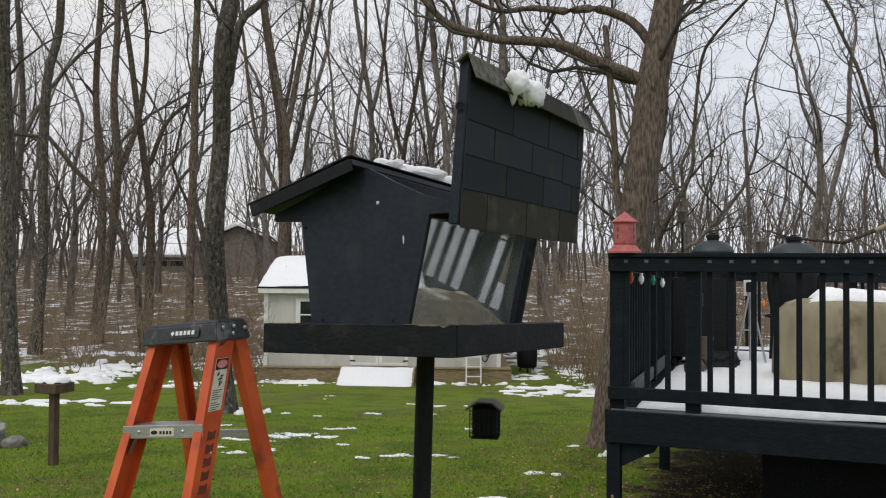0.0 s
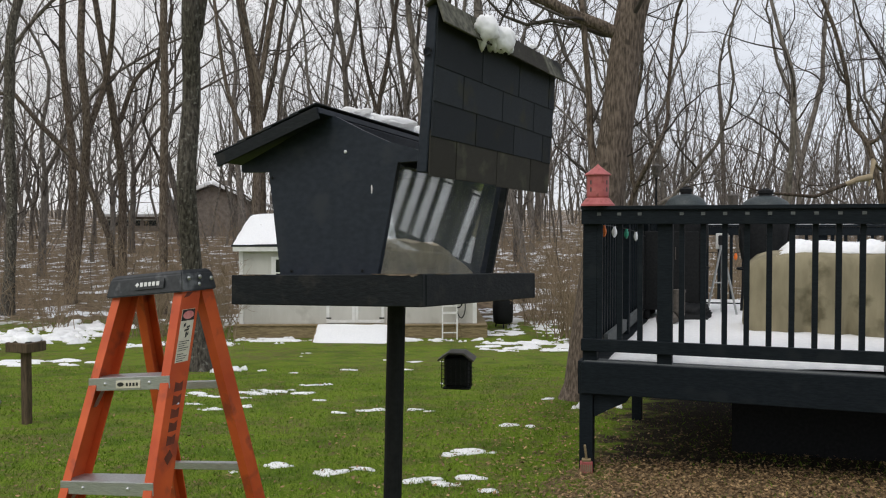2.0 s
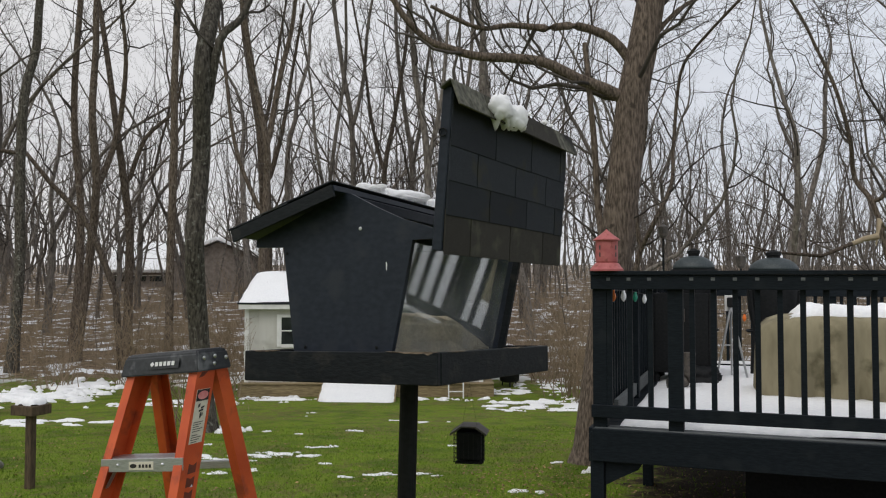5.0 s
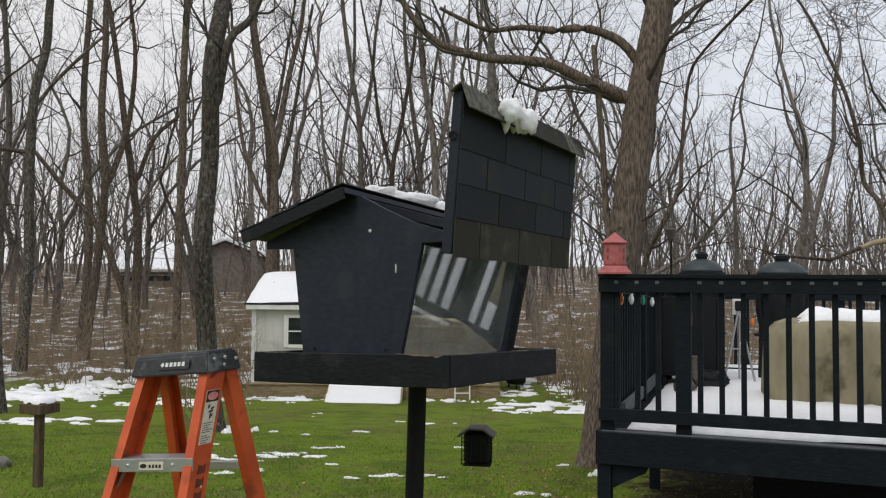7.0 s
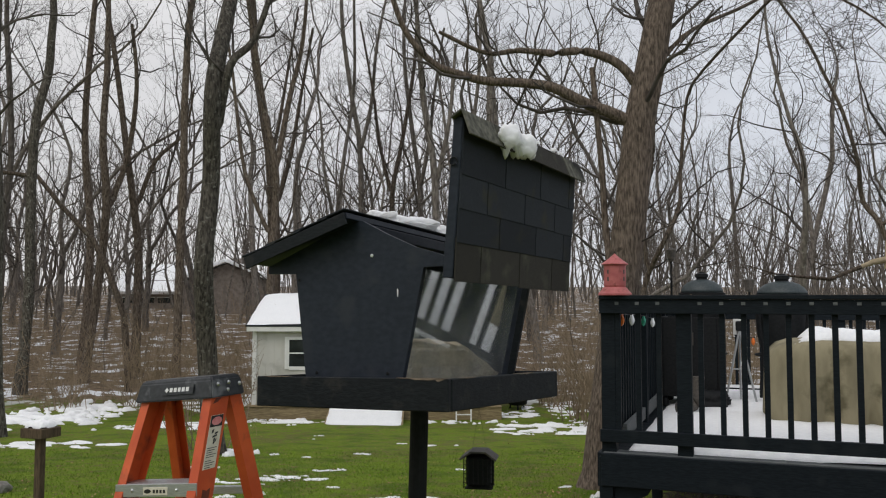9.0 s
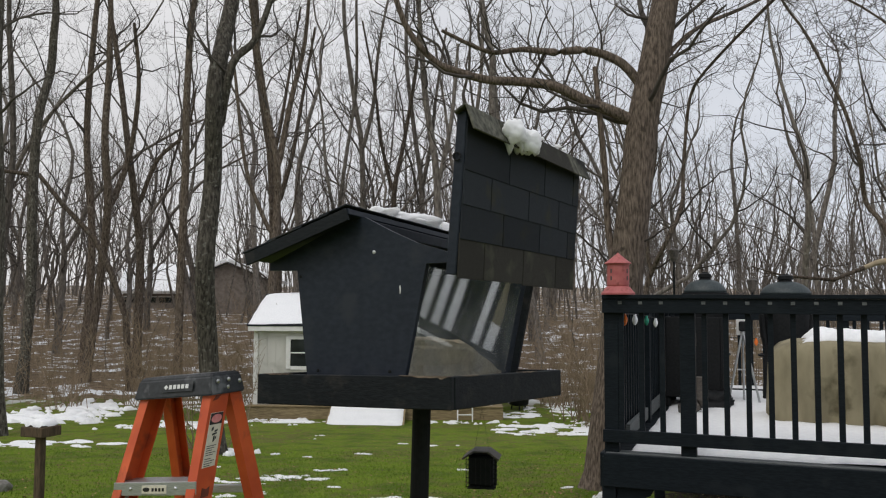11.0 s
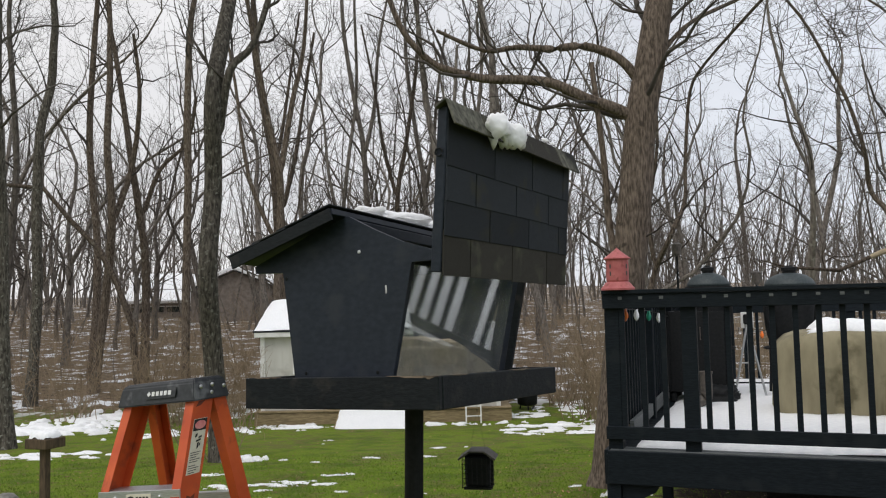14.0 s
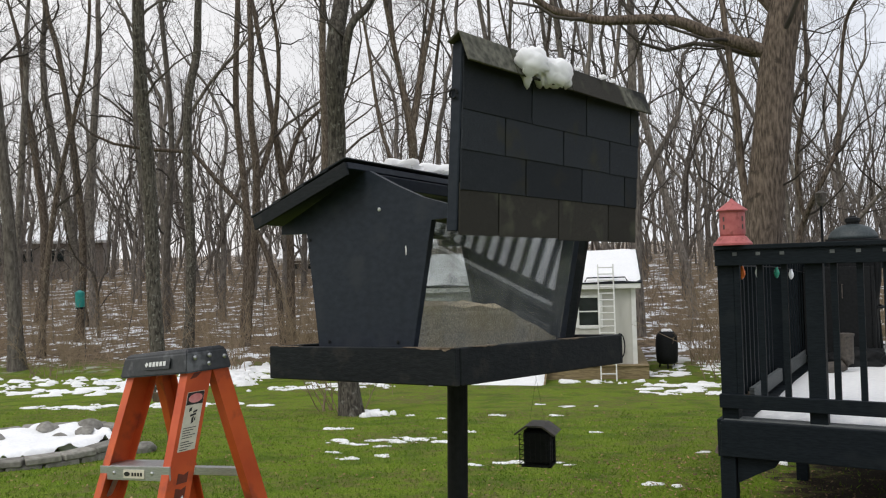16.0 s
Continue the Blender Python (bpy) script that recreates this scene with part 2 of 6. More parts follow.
def glass_material():
    m = bpy.data.materials.new("dusty_clear_glass")
    m.use_nodes = True
    t = m.node_tree
    b = t.nodes["Principled BSDF"]
    t.nodes.remove(b)
    out = t.nodes["Material Output"]
    tr = t.nodes.new("ShaderNodeBsdfTransparent")
    tr.inputs["Color"].default_value = (0.93, 0.945, 0.94, 1)
    gl = t.nodes.new("ShaderNodeBsdfGlossy")
    gl.inputs["Roughness"].default_value = 0.03
    gl.inputs["Color"].default_value = (0.9, 0.92, 0.93, 1)
    df = t.nodes.new("ShaderNodeBsdfDiffuse")
    df.inputs["Color"].default_value = (0.52, 0.53, 0.50, 1)
    lw = t.nodes.new("ShaderNodeLayerWeight")
    lw.inputs["Blend"].default_value = 0.5
    pw = t.nodes.new("ShaderNodeMath")
    pw.operation = "POWER"
    pw.inputs[1].default_value = 3.0
    fr = t.nodes.new("ShaderNodeMath")
    fr.operation = "MULTIPLY_ADD"
    fr.inputs[1].default_value, fr.inputs[2].default_value = 0.85, 0.05
    t.links.new(lw.outputs["Facing"], pw.inputs[0])
    t.links.new(pw.outputs[0], fr.inputs[0])
    co = t.nodes.new("ShaderNodeTexCoord")
    n = t.nodes.new("ShaderNodeTexNoise")
    n.inputs["Scale"].default_value, n.inputs["Detail"].default_value = 9, 8
    mr = t.nodes.new("ShaderNodeMapRange")
    mr.inputs["From Min"].default_value, mr.inputs["From Max"].default_value = 0.35, 0.75
    mr.inputs["To Min"].default_value, mr.inputs["To Max"].default_value = 0.06, 0.27
    m1 = t.nodes.new("ShaderNodeMixShader")
    m2 = t.nodes.new("ShaderNodeMixShader")
    t.links.new(co.outputs["Object"], n.inputs["Vector"])
    t.links.new(n.outputs["Fac"], mr.inputs["Value"])
    t.links.new(mr.outputs["Result"], m1.inputs[0])
    t.links.new(tr.outputs[0], m1.inputs[1])
    t.links.new(df.outputs[0], m1.inputs[2])
    t.links.new(fr.outputs[0], m2.inputs[0])
    t.links.new(m1.outputs[0], m2.inputs[1])
    t.links.new(gl.outputs[0], m2.inputs[2])
    t.links.new(m2.outputs[0], out.inputs["Surface"])
    return m


GLASS = glass_material()
WINDOW_DARK = material("dark_window_pane", (0.012, 0.015, 0.017), (0.03, 0.035, 0.04), 2, 0.12, 0)


def ground_material():
    """Lawn, leaf litter by the deck, woodland floor with snow remains and painted under-deck shade, mixed by place."""
    m = bpy.data.materials.new("lawn_and_leaf_litter")
    m.use_nodes = True
    t = m.node_tree
    b = t.nodes["Principled BSDF"]
    L = t.links.new
    geo = t.nodes.new("ShaderNodeNewGeometry")
    sep = t.nodes.new("ShaderNodeSeparateXYZ")
    L(geo.outputs["Position"], sep.inputs[0])

    def noise_at(scale, detail=6):
        n = t.nodes.new("ShaderNodeTexNoise")
        n.inputs["Scale"].default_value, n.inputs["Detail"].default_value = scale, detail
        L(geo.outputs["Position"], n.inputs["Vector"])
        return n.outputs["Fac"]

    def ramp(fac, stops):
        r = t.nodes.new("ShaderNodeValToRGB")
        while len(r.color_ramp.elements) < len(stops):
            r.color_ramp.elements.new(0.5)
        for e, (p, c) in zip(r.color_ramp.elements, stops):
            e.position, e.color = p, (*c, 1)
        L(fac, r.inputs["Fac"])
        return r.outputs["Color"]

    def mix(fac, a, c):
        x = t.nodes.new("ShaderNodeMixRGB")
        L(fac, x.inputs[0]), L(a, x.inputs[1]), L(c, x.inputs[2])
        return x.outputs["Color"]

    def rng(v, a, c, lo=0.0, hi=1.0):
        x = t.nodes.new("ShaderNodeMapRange")
        x.interpolation_type = "SMOOTHSTEP"
        for key, val in zip(("From Min", "From Max", "To Min", "To Max"), (a, c, lo, hi)):
            x.inputs[key].default_value = val
        L(v, x.inputs["Value"])
        return x.outputs["Result"]

    def op(kind, a, c):
        x = t.nodes.new("ShaderNodeMath")
        x.operation = kind
        for k, v in enumerate((a, c)):
            if isinstance(v, float):
                x.inputs[k].default_value = v
            else:
                L(v, x.inputs[k])
        return x.outputs[0]

    fine, mid, wide = noise_at(55, 4), noise_at(5, 8), noise_at(0.5, 5)
    lawn = mix(mid, ramp(fine, [(0.3, (0.068, 0.116, 0.008)), (0.7, (0.170, 0.250, 0.022))]), ramp(fine, [(0.3, (0.112, 0.164, 0.012)), (0.7, (0.245, 0.320, 0.032))]))
    moss = ramp(fine, [(0.3, (0.034, 0.066, 0.007)), (0.7, (0.085, 0.140, 0.018))])
    lawn = mix(rng(noise_at(1.7, 6), 0.46, 0.66, 0.0, 0.7), lawn, moss)
    worn = ramp(fine, [(0.3, (0.085, 0.090, 0.022)), (0.7, (0.20, 0.195, 0.062))])
    lawn = mix(rng(op("ADD", mid, op("MULTIPLY", wide, 0.6)), 0.74, 1.0), lawn, worn)
    litter = mix(rng(noise_at(22, 3), 0.4, 0.6), ramp(fine, [(0.3, (0.06, 0.04, 0.02)), (0.7, (0.20, 0.135, 0.07))]), ramp(fine, [(0.3, (0.10, 0.068, 0.036)), (0.7, (0.30, 0.215, 0.13))]))
    wobble = op("MULTIPLY", op("SUBTRACT", mid, 0.5), 3.0)
    east = rng(op("ADD", op("SUBTRACT", op("MULTIPLY", sep.outputs["X"], 0.935), op("MULTIPLY", sep.outputs["Y"], 0.354)), wobble), -1.35, -0.65)
    near = rng(sep.outputs["Y"], 10.5, 13.5, 1.0, 0.0)
    deckside = rng(op("ADD", op("ADD", op("MULTIPLY", sep.outputs["X"], 0.354), op("MULTIPLY", sep.outputs["Y"], 0.935)), op("MULTIPLY", wobble, 0.4)), 3.0, 4.2)
    ground = mix(op("MULTIPLY", op("MULTIPLY", east, near), deckside), lawn, litter)
    # The deck's deep shade is put into the ground colour as near-black earth.
    deck_shade = ramp(fine, [(0.3, (0.018, 0.014, 0.009)), (0.7, (0.055, 0.043, 0.028))])
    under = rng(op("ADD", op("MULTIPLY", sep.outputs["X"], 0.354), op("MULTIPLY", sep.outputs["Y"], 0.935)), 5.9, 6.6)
    ground = mix(op("MULTIPLY", op("MULTIPLY", east, near), under), ground, deck_shade)
    woods = rng(op("ADD", sep.outputs["Y"], op("MULTIPLY", wobble, 1.2)), 21.5, 23.5)
    ground = mix(woods, ground, ramp(mid, [(0.35, (0.10, 0.074, 0.048)), (0.65, (0.24, 0.18, 0.12))]))
    snow_fac = op("MULTIPLY", rng(op("ADD", op("MULTIPLY", noise_at(0.9, 9), 0.6), op("SUBTRACT", op("MULTIPLY", noise_at(3.2, 6), 0.4), rng(sep.outputs["Y"], 30.0, 60.0, 0.0, 0.02))), 0.528, 0.563), rng(sep.outputs["Y"], 21.0, 24.0))
    snow = t.nodes.new("ShaderNodeRGB")
    snow.outputs[0].default_value = (0.80, 0.82, 0.85, 1)
    ground = mix(snow_fac, ground, snow.outputs[0])
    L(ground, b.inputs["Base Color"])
    b.inputs["Roughness"].default_value = 0.95
    b.inputs["Specular IOR Level"].default_value = 0.15
    bu = t.nodes.new("ShaderNodeBump")
    bu.inputs["Strength"].default_value, bu.inputs["Distance"].default_value = 0.9, 0.03
    L(op("ADD", fine, mid), bu.inputs["Height"])
    L(bu.outputs["Normal"], b.inputs["Normal"])
    return m


GROUND = ground_material()


# ---- builders ----
def part(name, bm, mat, parent=None, label="", smooth=False):
    """Links a bmesh as one mesh object, under a thing or a part."""
    me = bpy.data.meshes.new(name)
    bmesh.ops.recalc_face_normals(bm, faces=bm.faces)
    bm.to_mesh(me)
    bm.free()
    me.materials.append(mat)
    if smooth:
        me.shade_smooth()
    ob = new(name, me)
    if parent:
        ob.parent = parent
    if label:
        ob["label"] = label
    return ob


def raw(name, verts, faces, mat, parent=None, smooth=True):
    me = bpy.data.meshes.new(name)
    me.from_pydata([tuple(v) for v in verts], [], [tuple(f) for f in faces])
    me.materials.append(mat)
    if smooth:
        me.shade_smooth()
    ob = new(name, me)
    if parent:
        ob.parent = parent
    return ob


def thing(name, m, label, category, group="", kind=""):
    ob = new(name)
    ob.empty_display_size = 0.1
    ob.matrix_world = m
    return tagged(ob, label, category, group, kind)


def box(x0, x1, y0, y1, z0, z1, bevel=0.003, m=None, bm=None):
    bm = bm or bmesh.new()
    mat = Matrix.Translation(((x0 + x1) / 2, (y0 + y1) / 2, (z0 + z1) / 2)) @ Matrix.Diagonal((abs(x1 - x0), abs(y1 - y0), abs(z1 - z0), 1))
    vs = bmesh.ops.create_cube(bm, size=1, matrix=mat)["verts"]
    if bevel:
        es = list({e for v in vs for e in v.link_edges})
        vs = list({v for f in bmesh.ops.bevel(bm, geom=es, offset=bevel, segments=1, affect="EDGES")["faces"] for v in f.verts})
    if m is not None:
        bmesh.ops.transform(bm, matrix=m, verts=vs)
    return bm


def beam(p, q, w, h, bevel=0.003, up=(0, 0, 1), bm=None):
    """A bar from p to q, w wide across and h high along up."""
    p, q = Vector(p), Vector(q)
    y = (q - p).normalized()
    x = y.cross(Vector(up)).normalized()
    z = x.cross(y)
    m = Matrix((x, y, z)).transposed().to_4x4()
    m.translation = p
    return box(-w / 2, w / 2, 0, (q - p).length, -h / 2, h / 2, bevel, m, bm)


def prism(poly, depth, m, bm=None, bevel=0.0):
    """A plate: the outline poly in the x, z plane, from y 0 to depth, placed by m."""
    bm = bm or bmesh.new()
    front = [bm.verts.new(m @ Vector((x, 0, z))) for x, z in poly]
    back = [bm.verts.new(m @ Vector((x, depth, z))) for x, z in poly]
    bm.faces.new(front)
    bm.faces.new(back[::-1])
    for k in range(len(poly)):
        j = (k + 1) % len(poly)
        bm.faces.new((front[k], back[k], back[j], front[j]))
    return bm


def tube(points, radii, sides=8, bm=None, cap=True):
    bm = bm or bmesh.new()
    pts = [Vector(p) for p in points]
    rings = []
    for k, p in enumerate(pts):
        d = (pts[min(k + 1, len(pts) - 1)] - pts[max(k - 1, 0)]).normalized()
        ref = Vector((1, 0, 0)) if abs(d.x) < 0.8 else Vector((0, 1, 0))
        a = d.cross(ref).normalized()
        c = d.cross(a)
        r = radii[k] if hasattr(radii, "__len__") else radii
        rings.append([bm.verts.new(p + r * (math.cos(u) * a + math.sin(u) * c)) for u in (2 * math.pi * i / sides for i in range(sides))])
    for a, c in zip(rings, rings[1:]):
        for i in range(sides):
            j = (i + 1) % sides
            bm.faces.new((a[i], a[j], c[j], c[i]))
    if cap:
        bm.faces.new(rings[0][::-1])
        bm.faces.new(rings[-1])
    return bm


def lathe(profile, sides=20, m=None, bm=None):
    """A turned form about z from a profile of (radius, height)."""
    bm = bm or bmesh.new()
    m = m or Matrix()
    rings = [[bm.verts.new(m @ Vector((max(r, 1e-4) * math.cos(u), max(r, 1e-4) * math.sin(u), z))) for u in (2 * math.pi * i / sides for i in range(sides))] for r, z in profile]
    for a, c in zip(rings, rings[1:]):
        for i in range(sides):
            j = (i + 1) % sides
            bm.faces.new((a[i], a[j], c[j], c[i]))
    bm.faces.new(rings[0][::-1])
    bm.faces.new(rings[-1])
    return bm


def snow_heap(outline_fn, nx, ny, thick, seed, rough=0.35, m=None):
    """A low mound over the unit square, its edge eaten by noise. outline_fn maps (u, v) to a place."""
    bm = bmesh.new()
    grid = {}
    for i in range(nx + 1):
        for j in range(ny + 1):
            u, v = i / nx, j / ny
            edge = min(u, 1 - u, v, 1 - v) * 2
            n = noise.noise((u * 5 + seed, v * 5, seed * 0.7)) + 0.5 * noise.noise((u * 14 + seed, v * 14, seed))
            h = min(1, max(0, edge * 4 + n * rough * 2)) ** 0.5
            p = outline_fn(u, v)
            grid[i, j] = bm.verts.new(Vector(p) + Vector((0, 0, thick * h * (1 + 0.35 * n) - 0.004)))
    for i in range(nx):
        for j in range(ny):
            bm.faces.new((grid[i, j], grid[i + 1, j], grid[i + 1, j + 1], grid[i, j + 1]))
    return bm


def ground_z(x, y):
    """The lawn falls away from the house, and the woodland floor climbs again."""
    fall = 0.45 - 0.0735 * y
    rise = -0.95 + 0.062 * max(0.0, y - 20.5)
    k = 0.35
    h = max(fall, rise)
    d = abs(fall - rise)
    if d < k:
        h += (k - d) ** 2 / (4 * k)
    if y > 70:
        h = min(h, 2.2 + 0.02 * (y - 70))
    return h + 0.03 * noise.noise((x * 0.35, y * 0.35, 0)) + (0.25 * noise.noise((x * 0.08, y * 0.08, 4)) if y > 24 else 0)


# ---- ground ----
def build_ground():
    xs = sorted({round(v, 2) for v in np.concatenate([np.arange(-14, 14.01, 0.5), np.arange(-60, 60.1, 4), np.array([-900, -400, -200, -120, -85, 85, 120, 200, 400, 900])])})
    ys = sorted({round(v, 2) for v in np.concatenate([np.arange(-4, 26.01, 0.5), np.arange(26, 100, 3), np.array([-900, -300, -100, -50, -25, -12, 120, 160, 250, 450, 900, 2000])])})
    vs = [(x, y, ground_z(x, y)) for y in ys for x in xs]
    n = len(xs)
    fs = [(j * n + i, j * n + i + 1, (j + 1) * n + i + 1, (j + 1) * n + i) for j in range(len(ys) - 1) for i in range(n - 1)]
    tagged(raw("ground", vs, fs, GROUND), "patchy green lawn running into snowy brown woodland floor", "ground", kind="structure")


build_ground()


# ---- bird feeder ----
FO = Vector((0.05, 2.585, 1.505))
FX = Vector((0.885, -0.466, 0.03)).normalized()
FY = Vector((0.483, 0.876, -0.045))
FY = (FY - FX * FX.dot(FY)).normalized()
FZ = FX.cross(FY)
FM = Matrix((FX, FY, FZ)).transposed().to_4x4()
FM.translation = FO


def build_feeder():
    f = thing("bird_feeder", FM, "large black wooden hopper bird feeder with its roof half lifted", "bird feeder")
    # tray
    part("tray_floor", box(-0.7075, -0.0095, -0.0115, 0.9045, 0.012, 0.03, 0.001), TRAY_PAINT, f)
    part("tray_rim", box(-0.726, 0.012, -0.034, -0.012, 0.0, 0.1, 0.003), TRAY_PAINT, f)
    part("tray_rim", box(-0.726, 0.012, 0.905, 0.927, 0.0, 0.1, 0.003), TRAY_PAINT, f)
    part("tray_rim", box(-0.009, 0.014, -0.0115, 0.9045, 0.0, 0.1, 0.003), TRAY_PAINT, f)
    part("tray_rim", box(-0.730, -0.708, -0.0115, 0.9045, 0.0, 0.1, 0.003), TRAY_PAINT, f)
    # splintered bare patches along the rim top
    rnd = random.Random(5)
    for a, b, d, s in ((-0.17, 0.010, 0.007, 1), (-0.70, -0.59, 0.006, 1), (0.03, 0.16, 0.006, 2), (0.50, 0.66, 0.005, 2), (-0.05, 0.0, 0.011, 1)):
        top = [(a + (b - a) * k / 8, 0.1015) for k in range(9)]
        low = [(a + (b - a) * k / 8, 0.1015 - d * (0.25 + 0.75 * rnd.random()) * math.sin(math.pi * (k + 0.3) / 9)) for k in range(8, -1, -1)]
        m = Matrix.Translation((0, -0.0355, 0)) if s == 1 else Matrix.Translation((0.0155, 0, 0)) @ pose(0, 0, 0, 0, 0, 90)
        part("bare_patch", prism(top + low, 0.02, m), BARE_WOOD, f, "bare splintered wood")
    # gables
    def outline():
        c = -0.362
        right = [(c + 0.163, 0.03), (c + 0.254, 0.452), (c + 0.374, 0.452), (c + 0.374, 0.468)]
        curve = [(c + 0.31, 0.492), (c + 0.22, 0.520), (c + 0.12, 0.566), (c + 0.02, 0.618)]
        left = [(c - 0.02, 0.618), (c - 0.374, 0.482), (c - 0.374, 0.457), (c - 0.254, 0.452), (c - 0.196, 0.03)]
        return right + curve + left
    part("gable_wall", prism(outline(), 0.02, Matrix.Translation((0, 0.03, 0))), BLACK_PAINT, f)
    part("gable_wall", prism(outline(), 0.02, Matrix.Translation((0, 0.875, 0))), BLACK_PAINT, f)
    for x, z in ((-0.303, 0.499), (-0.60, 0.43), (-0.24, 0.112), (-0.52, 0.112)):
        part("screw", lathe([(0.0055, 0), (0.006, 0.002), (0.002, 0.003)], 10, pose(x, 0.0295, z, 90)), STEEL if x > -0.31 and z > 0.4 else DARK_METAL, f)
    part("paint_chip", prism([(-0.205, 0.358), (-0.203, 0.360), (-0.2015, 0.376), (-0.2035, 0.386), (-0.2065, 0.384)], 0.001, Matrix.Translation((0, 0.0292, 0))), WHITE_TRIM, f)
    # panes, frame strips, cleats
    for s in (1, -1):
        xt, xb = -0.362 + s * 0.230, -0.362 + s * 0.138
        m = Matrix(((1, 0, (xt - xb) / 0.42, xb - 0.03 * (xt - xb) / 0.42), (0, 1, 0, 0), (0, 0, 1, 0), (0, 0, 0, 1)))
        g = part("glass_pane", box(-0.002, 0.002, 0.0515, 0.8735, 0.034, 0.45, 0, m), GLASS, f, "dusty clear glass")
        g.visible_shadow = False
    for s in (1, -1):
        m = Matrix(((1, 0, 0.211 * s, -0.362 + s * (0.163 - 0.0063)), (0, 1, 0, 0), (0, 0, 1, 0), (0, 0, 0, 1)))
        part("corner_strip", box(s * 0.001, s * 0.028, 0.870, 0.893, 0.032, 0.451, 0.002, m), TRAY_PAINT, f)
    part("ridge_board", box(-0.382, -0.342, 0.051, 0.874, 0.575, 0.612, 0.002), BLACK_PAINT, f)
    part("cross_cleat", box(-0.61, -0.11, 0.46, 0.48, 0.455, 0.475, 0.002), BLACK_PAINT, f)
    # seed heap
    bm = bmesh.new()
    nx, ny, top = 10, 22, {}
    for i in range(nx + 1):
        for j in range(ny + 1):
            u, v = i / nx, j / ny
            z = 0.215 - 0.02 * v - 0.10 * max(0.0, v - 0.55) / 0.45 + 0.02 * math.sin(math.pi * u) + 0.012 * noise.noise((u * 5, v * 9, 1))
            x = -0.362 + (u - 0.5) * 2 * (0.128 + 0.2 * (z - 0.03))
            top[i, j] = bm.verts.new((x, 0.055 + 0.815 * v, z))
    low = {}
    for i in range(nx + 1):
        for j in range(ny + 1):
            if i in (0, nx) or j in (0, ny):
                low[i, j] = bm.verts.new((-0.362 + (i / nx - 0.5) * 2 * 0.128, 0.055 + 0.815 * j / ny, 0.0305))
    for i in range(nx):
        for j in range(ny):
            bm.faces.new((top[i, j], top[i + 1, j], top[i + 1, j + 1], top[i, j + 1]))
    for i in range(nx):
        for j in (0, ny):
            bm.faces.new((top[i, j], top[i + 1, j], low[i + 1, j], low[i, j]))
    for j in range(ny):
        for i in (0, nx):
            bm.faces.new((top[i, j], top[i, j + 1], low[i, j + 1], low[i, j]))
    tagged(part("bird_seed", bm, SEED, f, "heap of mixed bird seed"), kind="stuff")
    # fixed roof half
    slope = math.atan2(0.132, 0.43)
    rm = Matrix.Translation((-0.362, -0.04, 0.640)) @ Matrix.Rotation(-slope, 4, "Y")
    roof = part("roof_half", box(-0.442, 0.0, 0.0, 0.99, -0.022, 0.0, 0.002, rm), BLACK_PAINT, f)
    part("barge_board", box(-0.442, -0.004, -0.010, -0.0005, -0.042, 0.0, 0.001, rm), TRAY_PAINT, roof)
    part("barge_board", box(-0.452, -0.004, 0.968, 0.988, -0.05, -0.0225, 0.002, rm), BLACK_PAINT, roof)
    for r in range(4):
        a = -0.452 + 0.113 * r
        cuts = ([0, 0.2, 0.505, 0.81, 1.0], [0, 0.31, 0.615, 0.92, 1.0])[r % 2]
        for c0, c1 in zip(cuts, cuts[1:]):
            m = rm @ Matrix.Translation((a, 0, 0.005 + 0.002 * r)) @ Matrix.Rotation(radians(1.2), 4, "Y")
            part("shingle", box(0, min(0.15, 0.002 - a), -0.01 + c0 * 1.01 + 0.002, -0.01 + c1 * 1.01 - 0.002, 0, 0.005, 0.001, m), SHINGLE, roof)
    # lifted roof half standing on its eave
    P0, PV, PW = Vector((0.028, -0.037, 0.405)), Vector((0.012, 1.0, 0.032)).normalized(), Vector((0.102, 0.0, 0.994))
    PW = (PW - PV * PV.dot(PW)).normalized()
    PN = PV.cross(PW)
    pm = Matrix((PN, PV, PW)).transposed().to_4x4()
    pm.translation = P0
    lid = part("lifted_roof_half", box(-0.034, 0.0, 0.0, 1.03, 0.0, 0.500, 0.003, pm), BLACK_PAINT, f, "black lifted roof half with asphalt shingles")
    rows = ((-0.012, 0.125, [0, 0.18, 0.50, 0.82, 1.02]), (0.108, 0.112, [0, 0.31, 0.635, 0.93, 1.02]), (0.215, 0.112, [0, 0.20, 0.515, 0.815, 1.02]), (0.322, 0.15, [0, 0.33, 0.65, 0.96, 1.02]))
    rnd = random.Random(2)
    for r, (z, h, cuts) in enumerate(rows):
        for c0, c1 in zip(cuts, cuts[1:]):
            m = pm @ Matrix.Translation((0.0035 - 0.0005 * r, 0.002, z + rnd.uniform(-0.003, 0.003))) @ Matrix.Rotation(radians(-1.8), 4, "Y")
            part("shingle", box(0.0, 0.005, c0 + 0.003, c1 - 0.003 + (0.0 if c1 < 1.02 else 0.008), 0, h + 0.012, 0.0012, m), SHINGLE_OLD if r == 0 else SHINGLE, lid)
    for c0, c1, worn in ((-0.022, 0.2, True), (0.203, 0.5, False), (0.503, 0.85, False), (0.853, 1.048, True)):
        m = pm @ Matrix.Translation((0.036 + 0.002 * (c0 > 0.7), 0, 0.440)) @ Matrix.Rotation(radians(-24), 4, "Y")
        part("ridge_shingle", box(0.0, 0.007, c0, c1, 0, 0.082, 0.0015, m), CAP_SHINGLE if worn else SHINGLE_OLD, lid, "weathered grey ridge shingle" if worn else "black ridge shingle")
        m = pm @ Matrix.Translation((0.005, 0, 0.516)) @ Matrix.Rotation(radians(-125), 4, "Y")
